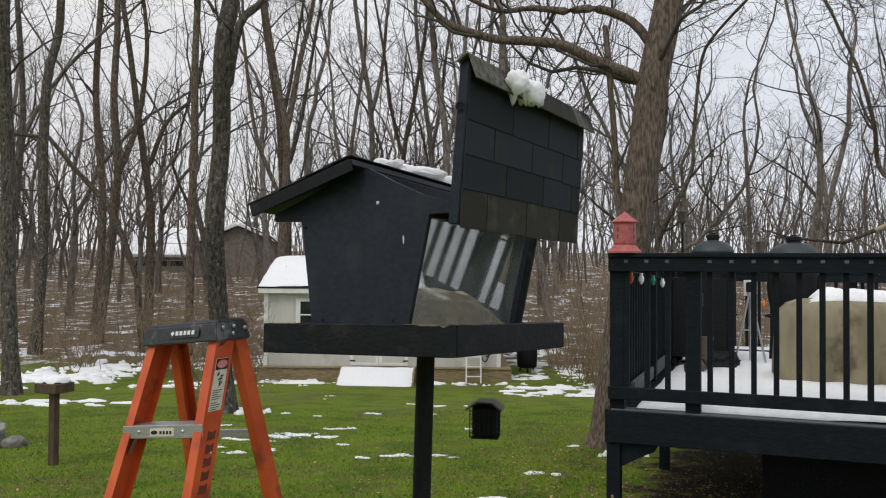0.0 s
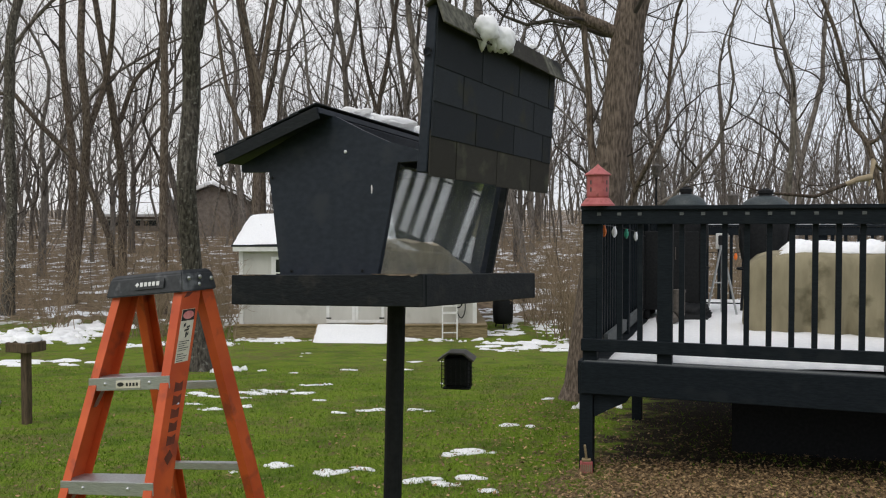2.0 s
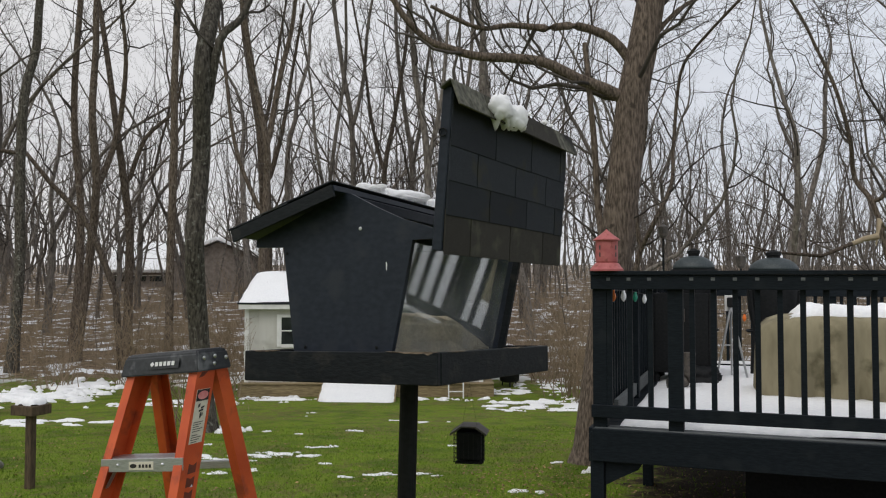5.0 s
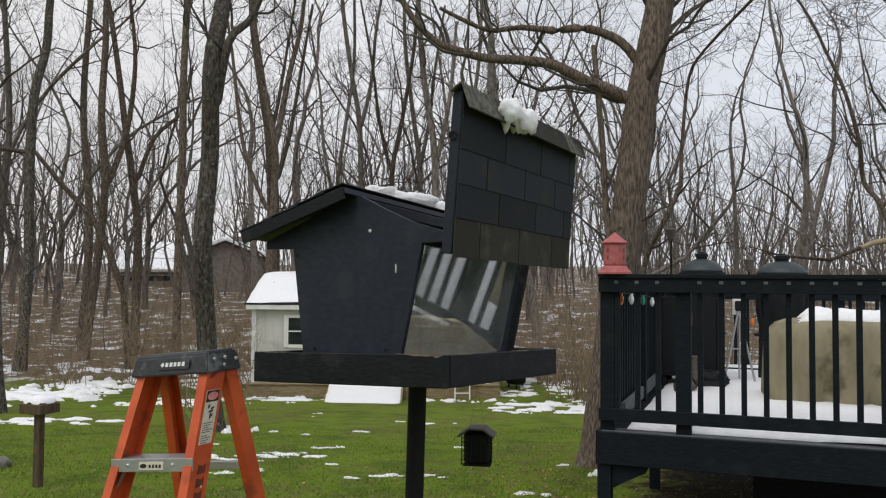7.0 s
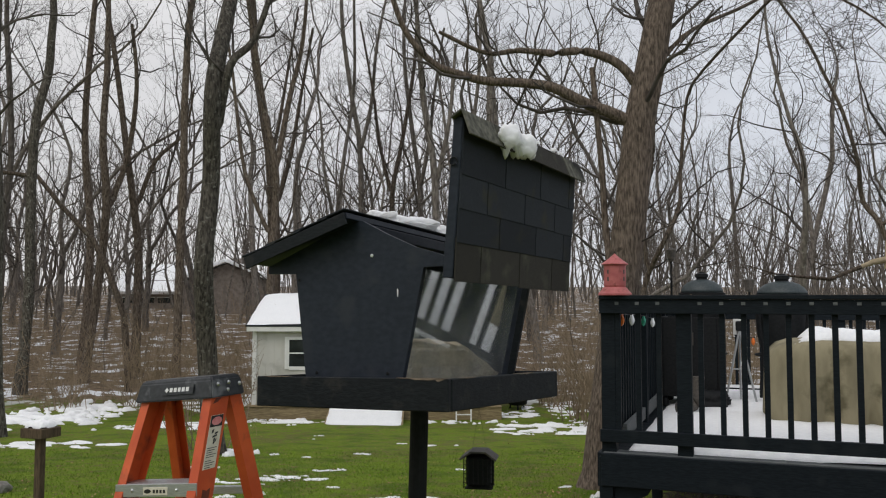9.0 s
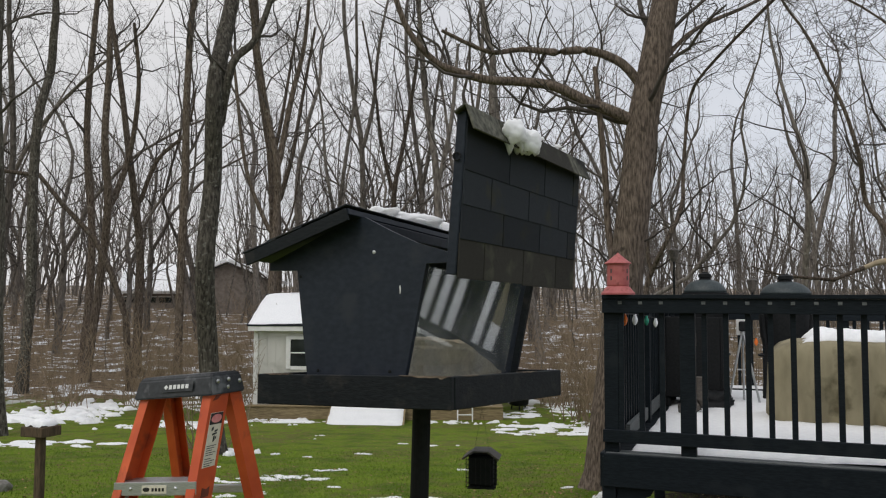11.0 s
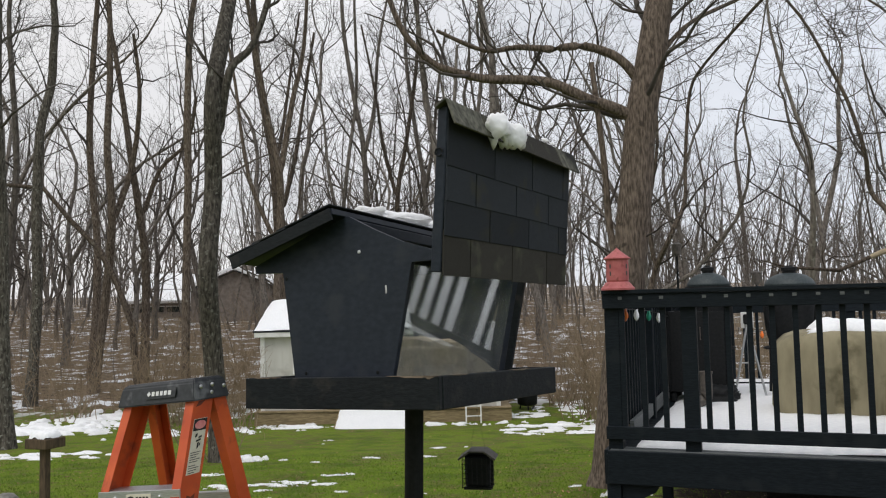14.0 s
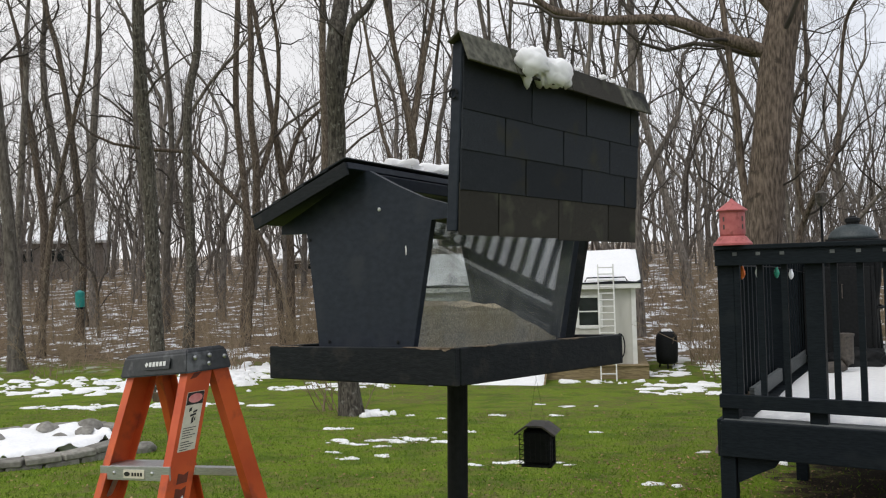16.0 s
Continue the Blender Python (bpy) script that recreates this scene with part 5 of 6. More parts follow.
def set_tree(y, path, r0, r1, label, bark_mat, seed, side=(), count=9, reach=1.9, last=3, depth_wander=0.15, top=4.0, sides=12, span=(0.45, 1.0)):
    """A tree whose trunk follows a given line of (x, z) at the distance y; side: further main limbs as lines with their radii."""
    rnd = random.Random(seed)
    trunk, crown = Wood(), Wood()
    x0 = path[0][0]
    z0 = ground_z(x0, y)
    def lift(line):
        return [np.array([x - x0, rnd.gauss(0, depth_wander) * (i > 0), z - z0]) for i, (x, z) in enumerate(line)]
    def smooth(pts, k=4):
        out = []
        for i in range(len(pts) - 1):
            a, b, c, d = pts[max(i - 1, 0)], pts[i], pts[i + 1], pts[min(i + 2, len(pts) - 1)]
            for s in range(k):
                t = s / k
                out.append(0.5 * ((2 * b) + (c - a) * t + (2 * a - 5 * b + 4 * c - d) * t * t + (3 * b - a - 3 * c + d) * t ** 3))
        return out + [pts[-1]]
    pts = smooth(lift([(path[0][0], z0 - 0.15)] + list(path[1:])))
    radii = [r0 + (r1 - r0) * i / (len(pts) - 1) for i in range(len(pts))]
    radii[0], radii[1] = r0 * 1.5, r0 * 1.22
    d = pts[-1] - pts[-2]
    q, qr = limb(rnd, pts[-1], d / np.linalg.norm(d), top, r1, 0.03, 8, 0.08, 0.06)
    trunk.tube(pts + q[1:], radii + qr[1:], sides)
    sprout(rnd, crown, pts + q[1:], radii + qr[1:], 0, last, count, span, reach)
    for line, a, b, n, rc in side:
        sp = smooth(lift([(x, z) for x, z in line]))
        sp[0] = min(pts, key=lambda p: abs(p[2] - sp[0][2])) * 1.0
        sr = [a + (b - a) * i / (len(sp) - 1) for i in range(len(sp))]
        trunk.tube(sp, sr, 8)
        sprout(rnd, crown, sp, sr, 0, last, n, (0.15, 1.0), rc, angle=(35, 75))
    return tree_object(trunk, crown, pose(x0, y, z0), label, "woodland trees", bark_mat)


def build_trees():
    set_tree(16.3, [(-8.5, -0.75), (-8.65, 1.45), (-8.74, 3.67), (-8.76, 5.89), (-8.71, 7.0)], 0.15, 0.12, "straight bare tree with rough dark bark at the lawn edge", BARK, 11, top=7)
    set_tree(23.8, [(-11.81, -0.49), (-11.65, 2.11), (-11.65, 4.54), (-11.57, 6.98), (-11.36, 8.45), (-11.24, 9.43)], 0.15, 0.11, "slender bare tree with a dark lower trunk", BARK, 12, top=6)
    set_tree(26, [(-10.97, -0.48), (-10.7, 2.16), (-10.35, 4.81), (-10.45, 6.94), (-10.5, 9.07), (-10.54, 10.15)], 0.14, 0.09, "bent bare woodland tree with brown bark", BARK_WARM, 13, top=6, side=[([(-10.4, 4.6), (-9.9, 6.4), (-9.5, 8.6), (-9.6, 10.5)], 0.11, 0.05, 6, 2.2)])
    set_tree(27, [(-9.76, 0.17), (-9.75, 3.1), (-9.83, 4.93), (-10.08, 6.77), (-10.44, 8.62), (-10.78, 10.47)], 0.14, 0.08, "forked bare woodland tree with curving limbs", BARK_WARM, 14, top=5, side=[([(-9.8, 4.9), (-9.2, 6.4), (-8.4, 7.4), (-8.0, 8.8)], 0.09, 0.03, 7, 1.8)])
    set_tree(24, [(-7.47, -0.29), (-7.46, 2.15), (-7.39, 5.41), (-7.38, 7.53), (-7.36, 9.51)], 0.125, 0.095, "tall straight bare tree with reddish brown bark", BARK_WARM, 15, top=7)
    set_tree(13.2, [(-3.49, -0.55), (-3.66, 1.0), (-3.67, 2.43), (-3.64, 3.77), (-3.57, 5.12), (-3.53, 6.03)], 0.165, 0.13, "thick bare tree with lichen-patched grey bark on the lawn", BARK, 16, top=7, side=[([(-3.54, 4.5), (-3.3, 5.58), (-2.95, 6.1), (-2.5, 7.5)], 0.08, 0.04, 6, 1.6)], span=(0.6, 1.0))
    set_tree(24, [(-4.95, 0.0), (-4.82, 2.65), (-4.76, 4.6), (-4.74, 5.75), (-5.1, 7.5), (-5.39, 9.52)], 0.13, 0.07, "forked bare tree with two rising limbs", BARK_WARM, 17, side=[([(-4.74, 5.6), (-4.39, 7.88), (-4.05, 9.52), (-3.8, 12)], 0.10, 0.04, 8, 2.0), ([(-4.8, 3.6), (-5.6, 5.6), (-6.0, 8.4), (-6.3, 10)], 0.07, 0.03, 7, 1.8)])
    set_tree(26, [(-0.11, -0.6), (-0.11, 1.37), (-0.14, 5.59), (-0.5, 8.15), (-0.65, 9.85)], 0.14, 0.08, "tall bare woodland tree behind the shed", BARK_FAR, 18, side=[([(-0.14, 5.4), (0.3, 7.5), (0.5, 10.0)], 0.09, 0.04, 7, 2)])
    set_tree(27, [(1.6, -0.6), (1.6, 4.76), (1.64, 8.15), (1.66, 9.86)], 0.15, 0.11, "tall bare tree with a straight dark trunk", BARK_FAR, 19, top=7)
    set_tree(15, [(3.55, -0.7), (3.6, 1.5), (3.73, 2.26), (3.98, 2.97), (4.33, 3.58), (4.43, 4.29), (4.58, 5.62), (4.74, 6.02)], 0.055, 0.025, "thin crooked bare tree leaning behind the deck", BARK_WARM, 20, count=8, reach=1.4, side=[([(3.75, 2.4), (3.7, 3.4), (3.85, 4.6), (3.8, 6)], 0.045, 0.02, 6, 1.2)], span=(0.25, 1.0))
    set_tree(22, [(9.6, -0.6), (9.62, 2.07), (9.63, 4.0), (9.61, 5.63), (9.37, 6.67)], 0.10, 0.05, "bare tree with many fine spreading twigs", BARK_FAR, 21, count=8, reach=2.4, span=(0.2, 1.0))
    set_tree(22, [(12.6, -0.6), (11.85, 3.41), (11.5, 4.6), (11.15, 5.64), (10.75, 6.98), (10.3, 8.02)], 0.08, 0.04, "leaning bare tree with spreading crooked limbs", BARK_WARM, 22, count=9, reach=2.4, side=[([(11.75, 3.8), (12.5, 5.2), (13.0, 7.5)], 0.06, 0.03, 8, 2)], span=(0.2, 1.0))
    # forked trees behind the shed
    for k, (x, y, zf, w, r) in enumerate(((-5.5, 28.0, 5.2, 0.9, 0.13), (-3.45, 27.5, 4.6, 0.7, 0.09), (-2.9, 30.0, 7.4, 0.8, 0.12), (-1.6, 28.5, 5.6, 0.9, 0.10), (-0.75, 31.0, 6.2, 0.7, 0.12), (0.75, 30.0, 5.4, 0.8, 0.11), (-6.3, 30.5, 6.8, 0.8, 0.12))):
        q = (-1) ** k
        set_tree(y, [(x, 0.2), (x + 0.08 * q, zf * 0.5), (x, zf), (x - 0.35 * w * q, zf + 1.8), (x - 0.8 * w * q, zf + 4.4), (x - 0.9 * w * q, zf + 6.5)], r, r * 0.5, "forked bare tree rising behind the shed", BARK_FAR if k % 3 else BARK_WARM, 70 + k, top=4, count=9, reach=1.8, span=(0.3, 1.0),
                 side=[([(x, zf - 0.2), (x + 0.5 * w * q, zf + 1.6), (x + 0.8 * w * q, zf + 3.6), (x + 1.3 * w * q, zf + 6.0)], r * 0.7, r * 0.3, 9, 1.7), ([(x, zf * 0.72), (x + 0.45 * q, zf * 0.72 + 1.1), (x + 0.75 * q, zf * 0.72 + 2.8)], r * 0.35, r * 0.12, 6, 1.1)])
    for k, (y, path, r0, r1) in enumerate(((22.0, [(-16.2, -1.0), (-16.4, 2.5), (-16.7, 6.0), (-16.9, 9.0)], 0.20, 0.14), (24.0, [(-16.9, -0.9), (-16.7, 2.0), (-16.2, 5.0), (-15.4, 8.0)], 0.11, 0.06), (31.0, [(-19.5, -0.4), (-19.7, 4.0), (-19.4, 8.0), (-19.2, 11.0)], 0.19, 0.12),
                                          (27.0, [(-17.6, -0.6), (-17.4, 3.0), (-17.8, 7.0), (-18.3, 10.0)], 0.14, 0.09), (29.0, [(-15.4, -0.5), (-15.3, 3.0), (-15.0, 7.0), (-15.2, 11.0)], 0.13, 0.09), (30.0, [(-12.7, -0.4), (-12.6, 4.0), (-12.9, 8.0), (-12.7, 12.0)], 0.15, 0.1), (26.0, [(-14.1, -0.6), (-14.2, 3.0), (-14.5, 6.5), (-14.4, 10.0)], 0.10, 0.07), (33.0, [(-23.5, -0.3), (-23.3, 4.0), (-23.8, 9.0)], 0.2, 0.14), (28.0, [(-20.8, -0.6), (-20.6, 4.0), (-20.2, 9.0)], 0.15, 0.1))):
        set_tree(y, path, r0, r1, "tall bare woodland tree with grey-brown bark", BARK_WARM if k % 2 else BARK_FAR, 40 + k, top=6, count=11, reach=2.4, span=(0.3, 1.0), last=3 if k % 2 else 2)
    # big tree beside the deck
    set_tree(9.7, [(1.82, -0.28), (1.9, 0.33), (2.03, 1.24), (2.16, 2.29), (2.26, 3.14), (2.35, 3.93), (2.47, 4.52), (2.56, 4.98)], 0.215, 0.165, "large bare tree with brown furrowed bark beside the deck", BARK_DECK, 23, top=5.5, count=9, reach=2.4, last=3, depth_wander=0.04, sides=18, span=(0.55, 1.0), side=[
        ([(2.33, 3.9), (2.06, 4.04), (1.73, 4.17), (1.34, 4.37), (0.95, 4.43), (0.55, 4.43), (0.22, 4.54), (-0.08, 4.68), (-0.4, 5.05), (-0.6, 5.6)], 0.078, 0.03, 9, 1.4),
        ([(2.40, 4.3), (2.13, 4.65), (1.73, 4.81), (1.34, 4.78), (0.94, 4.84), (0.55, 4.78), (0.0, 5.0)], 0.065, 0.02, 7, 1.2),
        ([(2.45, 4.45), (2.9, 5.0), (3.5, 5.3), (4.3, 5.6), (5.2, 5.2), (5.9, 4.4)], 0.030, 0.008, 11, 1.7),
        ([(2.56, 4.98), (3.1, 6.2), (4.2, 6.5), (5.4, 6.1), (6.4, 5.4), (7.0, 4.7)], 0.028, 0.008, 11, 1.9),
        ([(2.0, 1.1), (1.93, 1.63), (2.0, 2.15), (1.96, 2.74), (1.92, 3.4), (1.86, 3.92), (1.8, 4.6)], 0.05, 0.03, 5, 1.2)])
    w, c = Wood(), Wood()
    r2 = random.Random(6)
    gz = ground_z(7.6, 13.5)
    trunk_pts = [np.array(p) for p in ((0.25, 0, -0.2), (0.1, 0, 1.6), (-0.1, 0, 3.2), (0.1, 0, 4.6), (0.5, 0.1, 6.2), (0.9, 0.2, 8.5))]
    w.tube(trunk_pts, [0.12, 0.10, 0.085, 0.07, 0.05, 0.03], 12)
    sprout(r2, c, trunk_pts, [0.12, 0.10, 0.085, 0.07, 0.05, 0.03], 0, 3, 8, (0.4, 1.0), 2.0)
    t = tree_object(w, c, pose(7.6, 13.5, gz), "crooked bare tree with a torn hanging limb", "woodland trees", BARK_WARM)
    torn = Wood()
    z0 = 2.55 - gz
    torn.tube([np.array(p) for p in ((-0.1, 0, 3.1), (-0.35, -0.05, z0 + 0.25), (-0.42, -0.06, z0 - 0.15))], [0.03, 0.055, 0.012], 8)
    torn.tube([np.array(p) for p in ((-0.38, -0.05, z0 + 0.0), (-0.6, -0.05, z0 - 0.04), (-0.8, -0.05, z0 - 0.12))], [0.055, 0.045, 0.035], 8)
    raw("torn_wood", torn.v, torn.f, PALE_LIMB, t)["label"] = "pale torn wood"
    hang = Wood()
    hp = [np.array(p) for p in ((-0.8, -0.05, z0 - 0.12), (-1.3, -0.05, z0 - 0.32), (-2.1, 0, z0 - 0.25), (-2.6, 0, z0 - 0.1))]
    hang.tube(hp, [0.035, 0.03, 0.02, 0.006], 8)
    sprout(r2, hang, hp, [0.035, 0.03, 0.02, 0.006], 1, 2, 6, (0.3, 1), 0.8)
    raw("hanging_limb", hang.v, hang.f, BARK_WARM, t)
    # arching thin trunk bent over between the trees
    rnd = random.Random(3)
    w, c = Wood(), Wood()
    line = [(-9.0, 0.2), (-9.2, 1.43), (-9.67, 2.65), (-10.23, 3.71), (-11.14, 4.62), (-11.96, 5.58), (-13.58, 5.77), (-14.75, 6.01), (-15.53, 6.36), (-16.5, 7.2)]
    pts = [np.array([x + 9.0, 0.05 * k, z - ground_z(-9, 24.5)]) for k, (x, z) in enumerate(line)]
    pts[0][2] = -0.2
    radii = [0.11 - 0.009 * k for k in range(len(pts))]
    w.tube(pts, radii, 8)
    sprout(rnd, c, pts, radii, 0, 2, 9, (0.4, 1.0), 1.3)
    tree_object(w, c, pose(-9.0, 24.5, ground_z(-9, 24.5)), "thin bare trunk arching over between the trees", "woodland trees", BARK_WARM)
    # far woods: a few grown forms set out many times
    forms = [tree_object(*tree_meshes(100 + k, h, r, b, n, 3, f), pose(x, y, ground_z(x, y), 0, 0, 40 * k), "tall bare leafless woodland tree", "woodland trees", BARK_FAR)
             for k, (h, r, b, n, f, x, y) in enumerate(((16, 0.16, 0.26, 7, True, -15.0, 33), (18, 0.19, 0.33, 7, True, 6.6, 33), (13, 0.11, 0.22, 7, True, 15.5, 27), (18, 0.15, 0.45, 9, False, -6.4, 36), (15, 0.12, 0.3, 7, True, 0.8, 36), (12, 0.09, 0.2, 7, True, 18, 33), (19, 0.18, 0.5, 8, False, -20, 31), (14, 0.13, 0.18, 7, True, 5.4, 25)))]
    rnd = random.Random(77)
    spots = [(t.location.x, t.location.y) for t in forms]
    tries = 0
    while len(spots) < 158 and tries < 6000:
        tries += 1
        y = 27 + 50 * rnd.random() ** (1.1 if len(spots) < 132 else 2.2)
        x = (rnd.uniform(-0.98, 0.80) if len(spots) < 132 else rnd.uniform(-0.95, -0.38)) * (y + 4)
        if any((x - a) ** 2 + (y - b) ** 2 < (1.9 + y * 0.016) ** 2 for a, b in spots) or (y < 33 and -0.5 < x / y < -0.1):
            continue
        if y > 50 and -22 < x < -10 and y < 62:
            continue
        right = x / y > 0.2
        if right and rnd.random() < 0.3:
            continue
        spots.append((x, y))
        s = rnd.uniform(0.6, 0.95) if right else rnd.uniform(0.75, 1.1)
        f = rnd.choice(forms)
        o = copy_thing(f, pose(x, y, ground_z(x, y), rnd.gauss(0, 2), rnd.gauss(0, 2), rnd.uniform(0, 360)))
        o.scale = (s, s, s * rnd.uniform(0.9, 1.1))


build_trees()


def build_far_woods():
    """The thin grey stems that close the woods in the distance, and saplings before them."""
    rnd = random.Random(31)
    w = Wood()
    for k in range(1850):
        near = k % 4 == 0
        y = rnd.uniform(25, 50) if near else rnd.uniform(44, 120)
        x = rnd.uniform(-1.0 if k < 1500 else 0.2, 0.84) * (y + 4)
        if -23 < x < -9 and 52 < y < 64:
            continue
        h = rnd.uniform(2.0, 6.0) if near else rnd.uniform(6, 14) if x / y > 0.22 else rnd.uniform(8, 19)
        r = rnd.uniform(0.010, 0.028) if near else rnd.uniform(0.035, 0.10)
        p, q = limb(rnd, (x, y, ground_z(x, y) - 0.1), (rnd.gauss(0, 0.08), rnd.gauss(0, 0.08), 1), h, r, r * 0.2, 7, 0.17, 0.06)
        w.tube(p, q, 3)
        sprout(rnd, w, p, q, 2, 2, 11, (0.25, 0.98), h * 0.25, angle=(25, 65), sides=(3, 3, 3, 3))
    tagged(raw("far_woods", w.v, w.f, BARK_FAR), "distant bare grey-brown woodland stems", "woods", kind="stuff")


build_far_woods()


def build_brush():
    """Thin dry stems along the edge of the woods."""
    rnd = random.Random(9)
    w = Wood()
    for k in range(4800):
        y = 22.0 + 22 * rnd.random() ** 1.4
        x = rnd.uniform(-1.0, 0.75) * (y + 3)
        if -5 < x < 2.6 and y < 25:
            continue
        h = rnd.uniform(0.7, 3.4) * rnd.uniform(0.5, 1)
        p, r = limb(rnd, (x, y, ground_z(x, y) - 0.05), (rnd.gauss(0, 0.3), rnd.gauss(0, 0.3), 1), h, rnd.uniform(0.004, 0.012), 0.003, 4, 0.14, 0.0)
        w.tube(p, r, 3)
        for _ in range(2):
            i = rnd.randint(1, 3)
            q, qr = limb(rnd, p[i], (rnd.gauss(0, 0.6), rnd.gauss(0, 0.6), 0.7), h * 0.4, 0.005, 0.002, 3, 0.2, 0.0)
            w.tube(q, qr, 3)
    tagged(raw("undergrowth", w.v, w.f, BRUSH), "dry brown leafless brush at the wood's edge", "undergrowth", kind="stuff")
    for bx, by, n, hh in ((-4.9, 19.0, 26, 1.9), (3.6, 18.5, 40, 2.6), (2.9, 22, 30, 2.2), (-3.9, 13.9, 16, 1.3), (5.0, 16.5, 36, 2.5), (-6.6, 20.5, 40, 2.2), (-14.5, 21.0, 18, 2.0), (-5.6, 21.6, 40, 2.4), (-7.8, 22, 36, 2.3), (6.4, 18, 36, 2.6), (-9.6, 21.6, 30, 2.0), (-4.3, 21.2, 28, 2.6), (3.3, 19.8, 34, 2.8), (3.9, 21.4, 34, 2.8)):
        w = Wood()
        for k in range(n):
            p, r = limb(rnd, (rnd.gauss(0, 0.25), rnd.gauss(0, 0.25), -0.05), (rnd.gauss(0, 0.35), rnd.gauss(0, 0.35), 1), hh * rnd.uniform(0.5, 1.1), 0.011, 0.003, 6, 0.12, 0.0)
            w.tube(p, r, 4)
            sprout(rnd, w, p, r, 1, 2, 4, (0.3, 1), 0.5, sides=(3, 3, 3, 3))
        b = raw("bare_shrub", w.v, w.f, BRUSH)
        b.matrix_world = pose(bx, by, ground_z(bx, by))
        tagged(b, "bare leafless shrub of thin brown stems", "shrub", "bare shrubs")


build_brush()


# ---- small things on the lawn ----
def build_platform():
    x, y = -3.77, 8.06
    g = ground_z(x, y)
    p = thing("post_feeder", pose(x, y, g, 0, 0, -20), "brown wooden post feeder with a snow-topped box", "post feeder")
    part("post", box(-0.036, 0.036, -0.036, 0.036, -0.1, 0.696, 0.006), POST_WOOD, p)
    part("tray", box(-0.132, 0.132, -0.12, 0.12, 0.697, 0.79, 0.006), POST_WOOD, p)
    sn = part("snow_mound", snow_heap(lambda u, v: (-0.112 + 0.224 * u, -0.10 + 0.2 * v, 0.793), 16, 12, 0.06, 3.3, 0.05), SNOW, None, smooth=True)
    sn.matrix_world = pose(x, y, g, 0, 0, -20)
    tagged(sn, "rounded snow cap on the post feeder", "snow")


build_platform()


def build_fire_ring():
    cx, cy, R = -6.0, 8.95, 1.0
    g = ground_z(cx, cy - R)
    r = thing("fire_ring", pose(cx, cy, g), "low ring of grey concrete blocks filled with snow", "fire ring")
    for row in range(2):
        n = 19
        for k in range(n):
            a = 2 * math.pi * (k + 0.5 * row) / n
            rr = R + 0.012 * math.sin(k * 7.1 + row) + 0.018 * row
            part("block", box(-0.168, 0.168, -0.11, 0.11, -0.22 if row == 0 else 0.042, 0.04 if row == 0 else 0.112, 0.012, pose(rr * math.cos(a), rr * math.sin(a), 0.004 * math.sin(k * 3.3), 0, 0, math.degrees(a) + 90 + 2 * math.sin(k * 5.1))), STONE, r)
    def disc(u, v):
        a, b = 2 * u - 1, 2 * v - 1
        return (0.86 * a * math.sqrt(1 - b * b / 2) - 0.05, 0.86 * b * math.sqrt(1 - a * a / 2) + 0.08, 0.03)
    sn = part("ring_snow", snow_heap(disc, 50, 50, 0.10, 5.7, 0.9), SNOW, None, smooth=True)
    sn.matrix_world = pose(cx, cy, g)
    tagged(sn, "lumpy snow lying in and over the fire ring", "snow", kind="stuff")


build_fire_ring()


def build_rocks():
    rnd = random.Random(8)
    for x, y, s in ((-5.75, 9.1, 0.08), (-6.2, 9.5, 0.13), (-5.6, 9.35, 0.11), (-4.75, 9.2, 0.13), (-6.45, 8.9, 0.11), (-5.75, 9.7, 0.13)):
        bm = bmesh.new()
        bmesh.ops.create_icosphere(bm, subdivisions=3, radius=s)
        off = Vector((rnd.uniform(0, 9), rnd.uniform(0, 9), 0))
        for v in bm.verts:
            v.co *= 1 + 0.35 * noise.noise(v.co / s * 0.9 + off) + 0.12 * noise.noise(v.co / s * 3 + off)
            v.co.z *= 0.65
        r = part("rock", bm, STONE, None)
        r.matrix_world = pose(x, y, (ground_z(-5.78, 7.9) + 0.08 if x < -5 else ground_z(x, y)) + s * 0.3, 0, 0, rnd.uniform(0, 360))
        tagged(r, "rough grey field stone with snow round it", "rock", "loose rocks")


build_rocks()


def build_teal_feeder():
    x, y = -15.5, 24.0
    t = thing("tube_feeder", pose(x, y, 0), "teal cylindrical bird feeder hung on a thin pole", "tube feeder")
    part("tube", lathe([(0.13, 0.83), (0.14, 0.86), (0.14, 1.28), (0.13, 1.31), (0.02, 1.36)], 18), TEAL, t)
    part("base", lathe([(0.09, 0.77), (0.12, 0.78), (0.12, 0.829)], 18), DARK_METAL, t)
    part("pole", tube([(0.05, 0.15, ground_z(x, y) - 0.1), (0.05, 0.15, 1.6), (0.03, 0.05, 1.66), (0, 0, 1.35)], 0.018, 6), RUST, t)


build_teal_feeder()


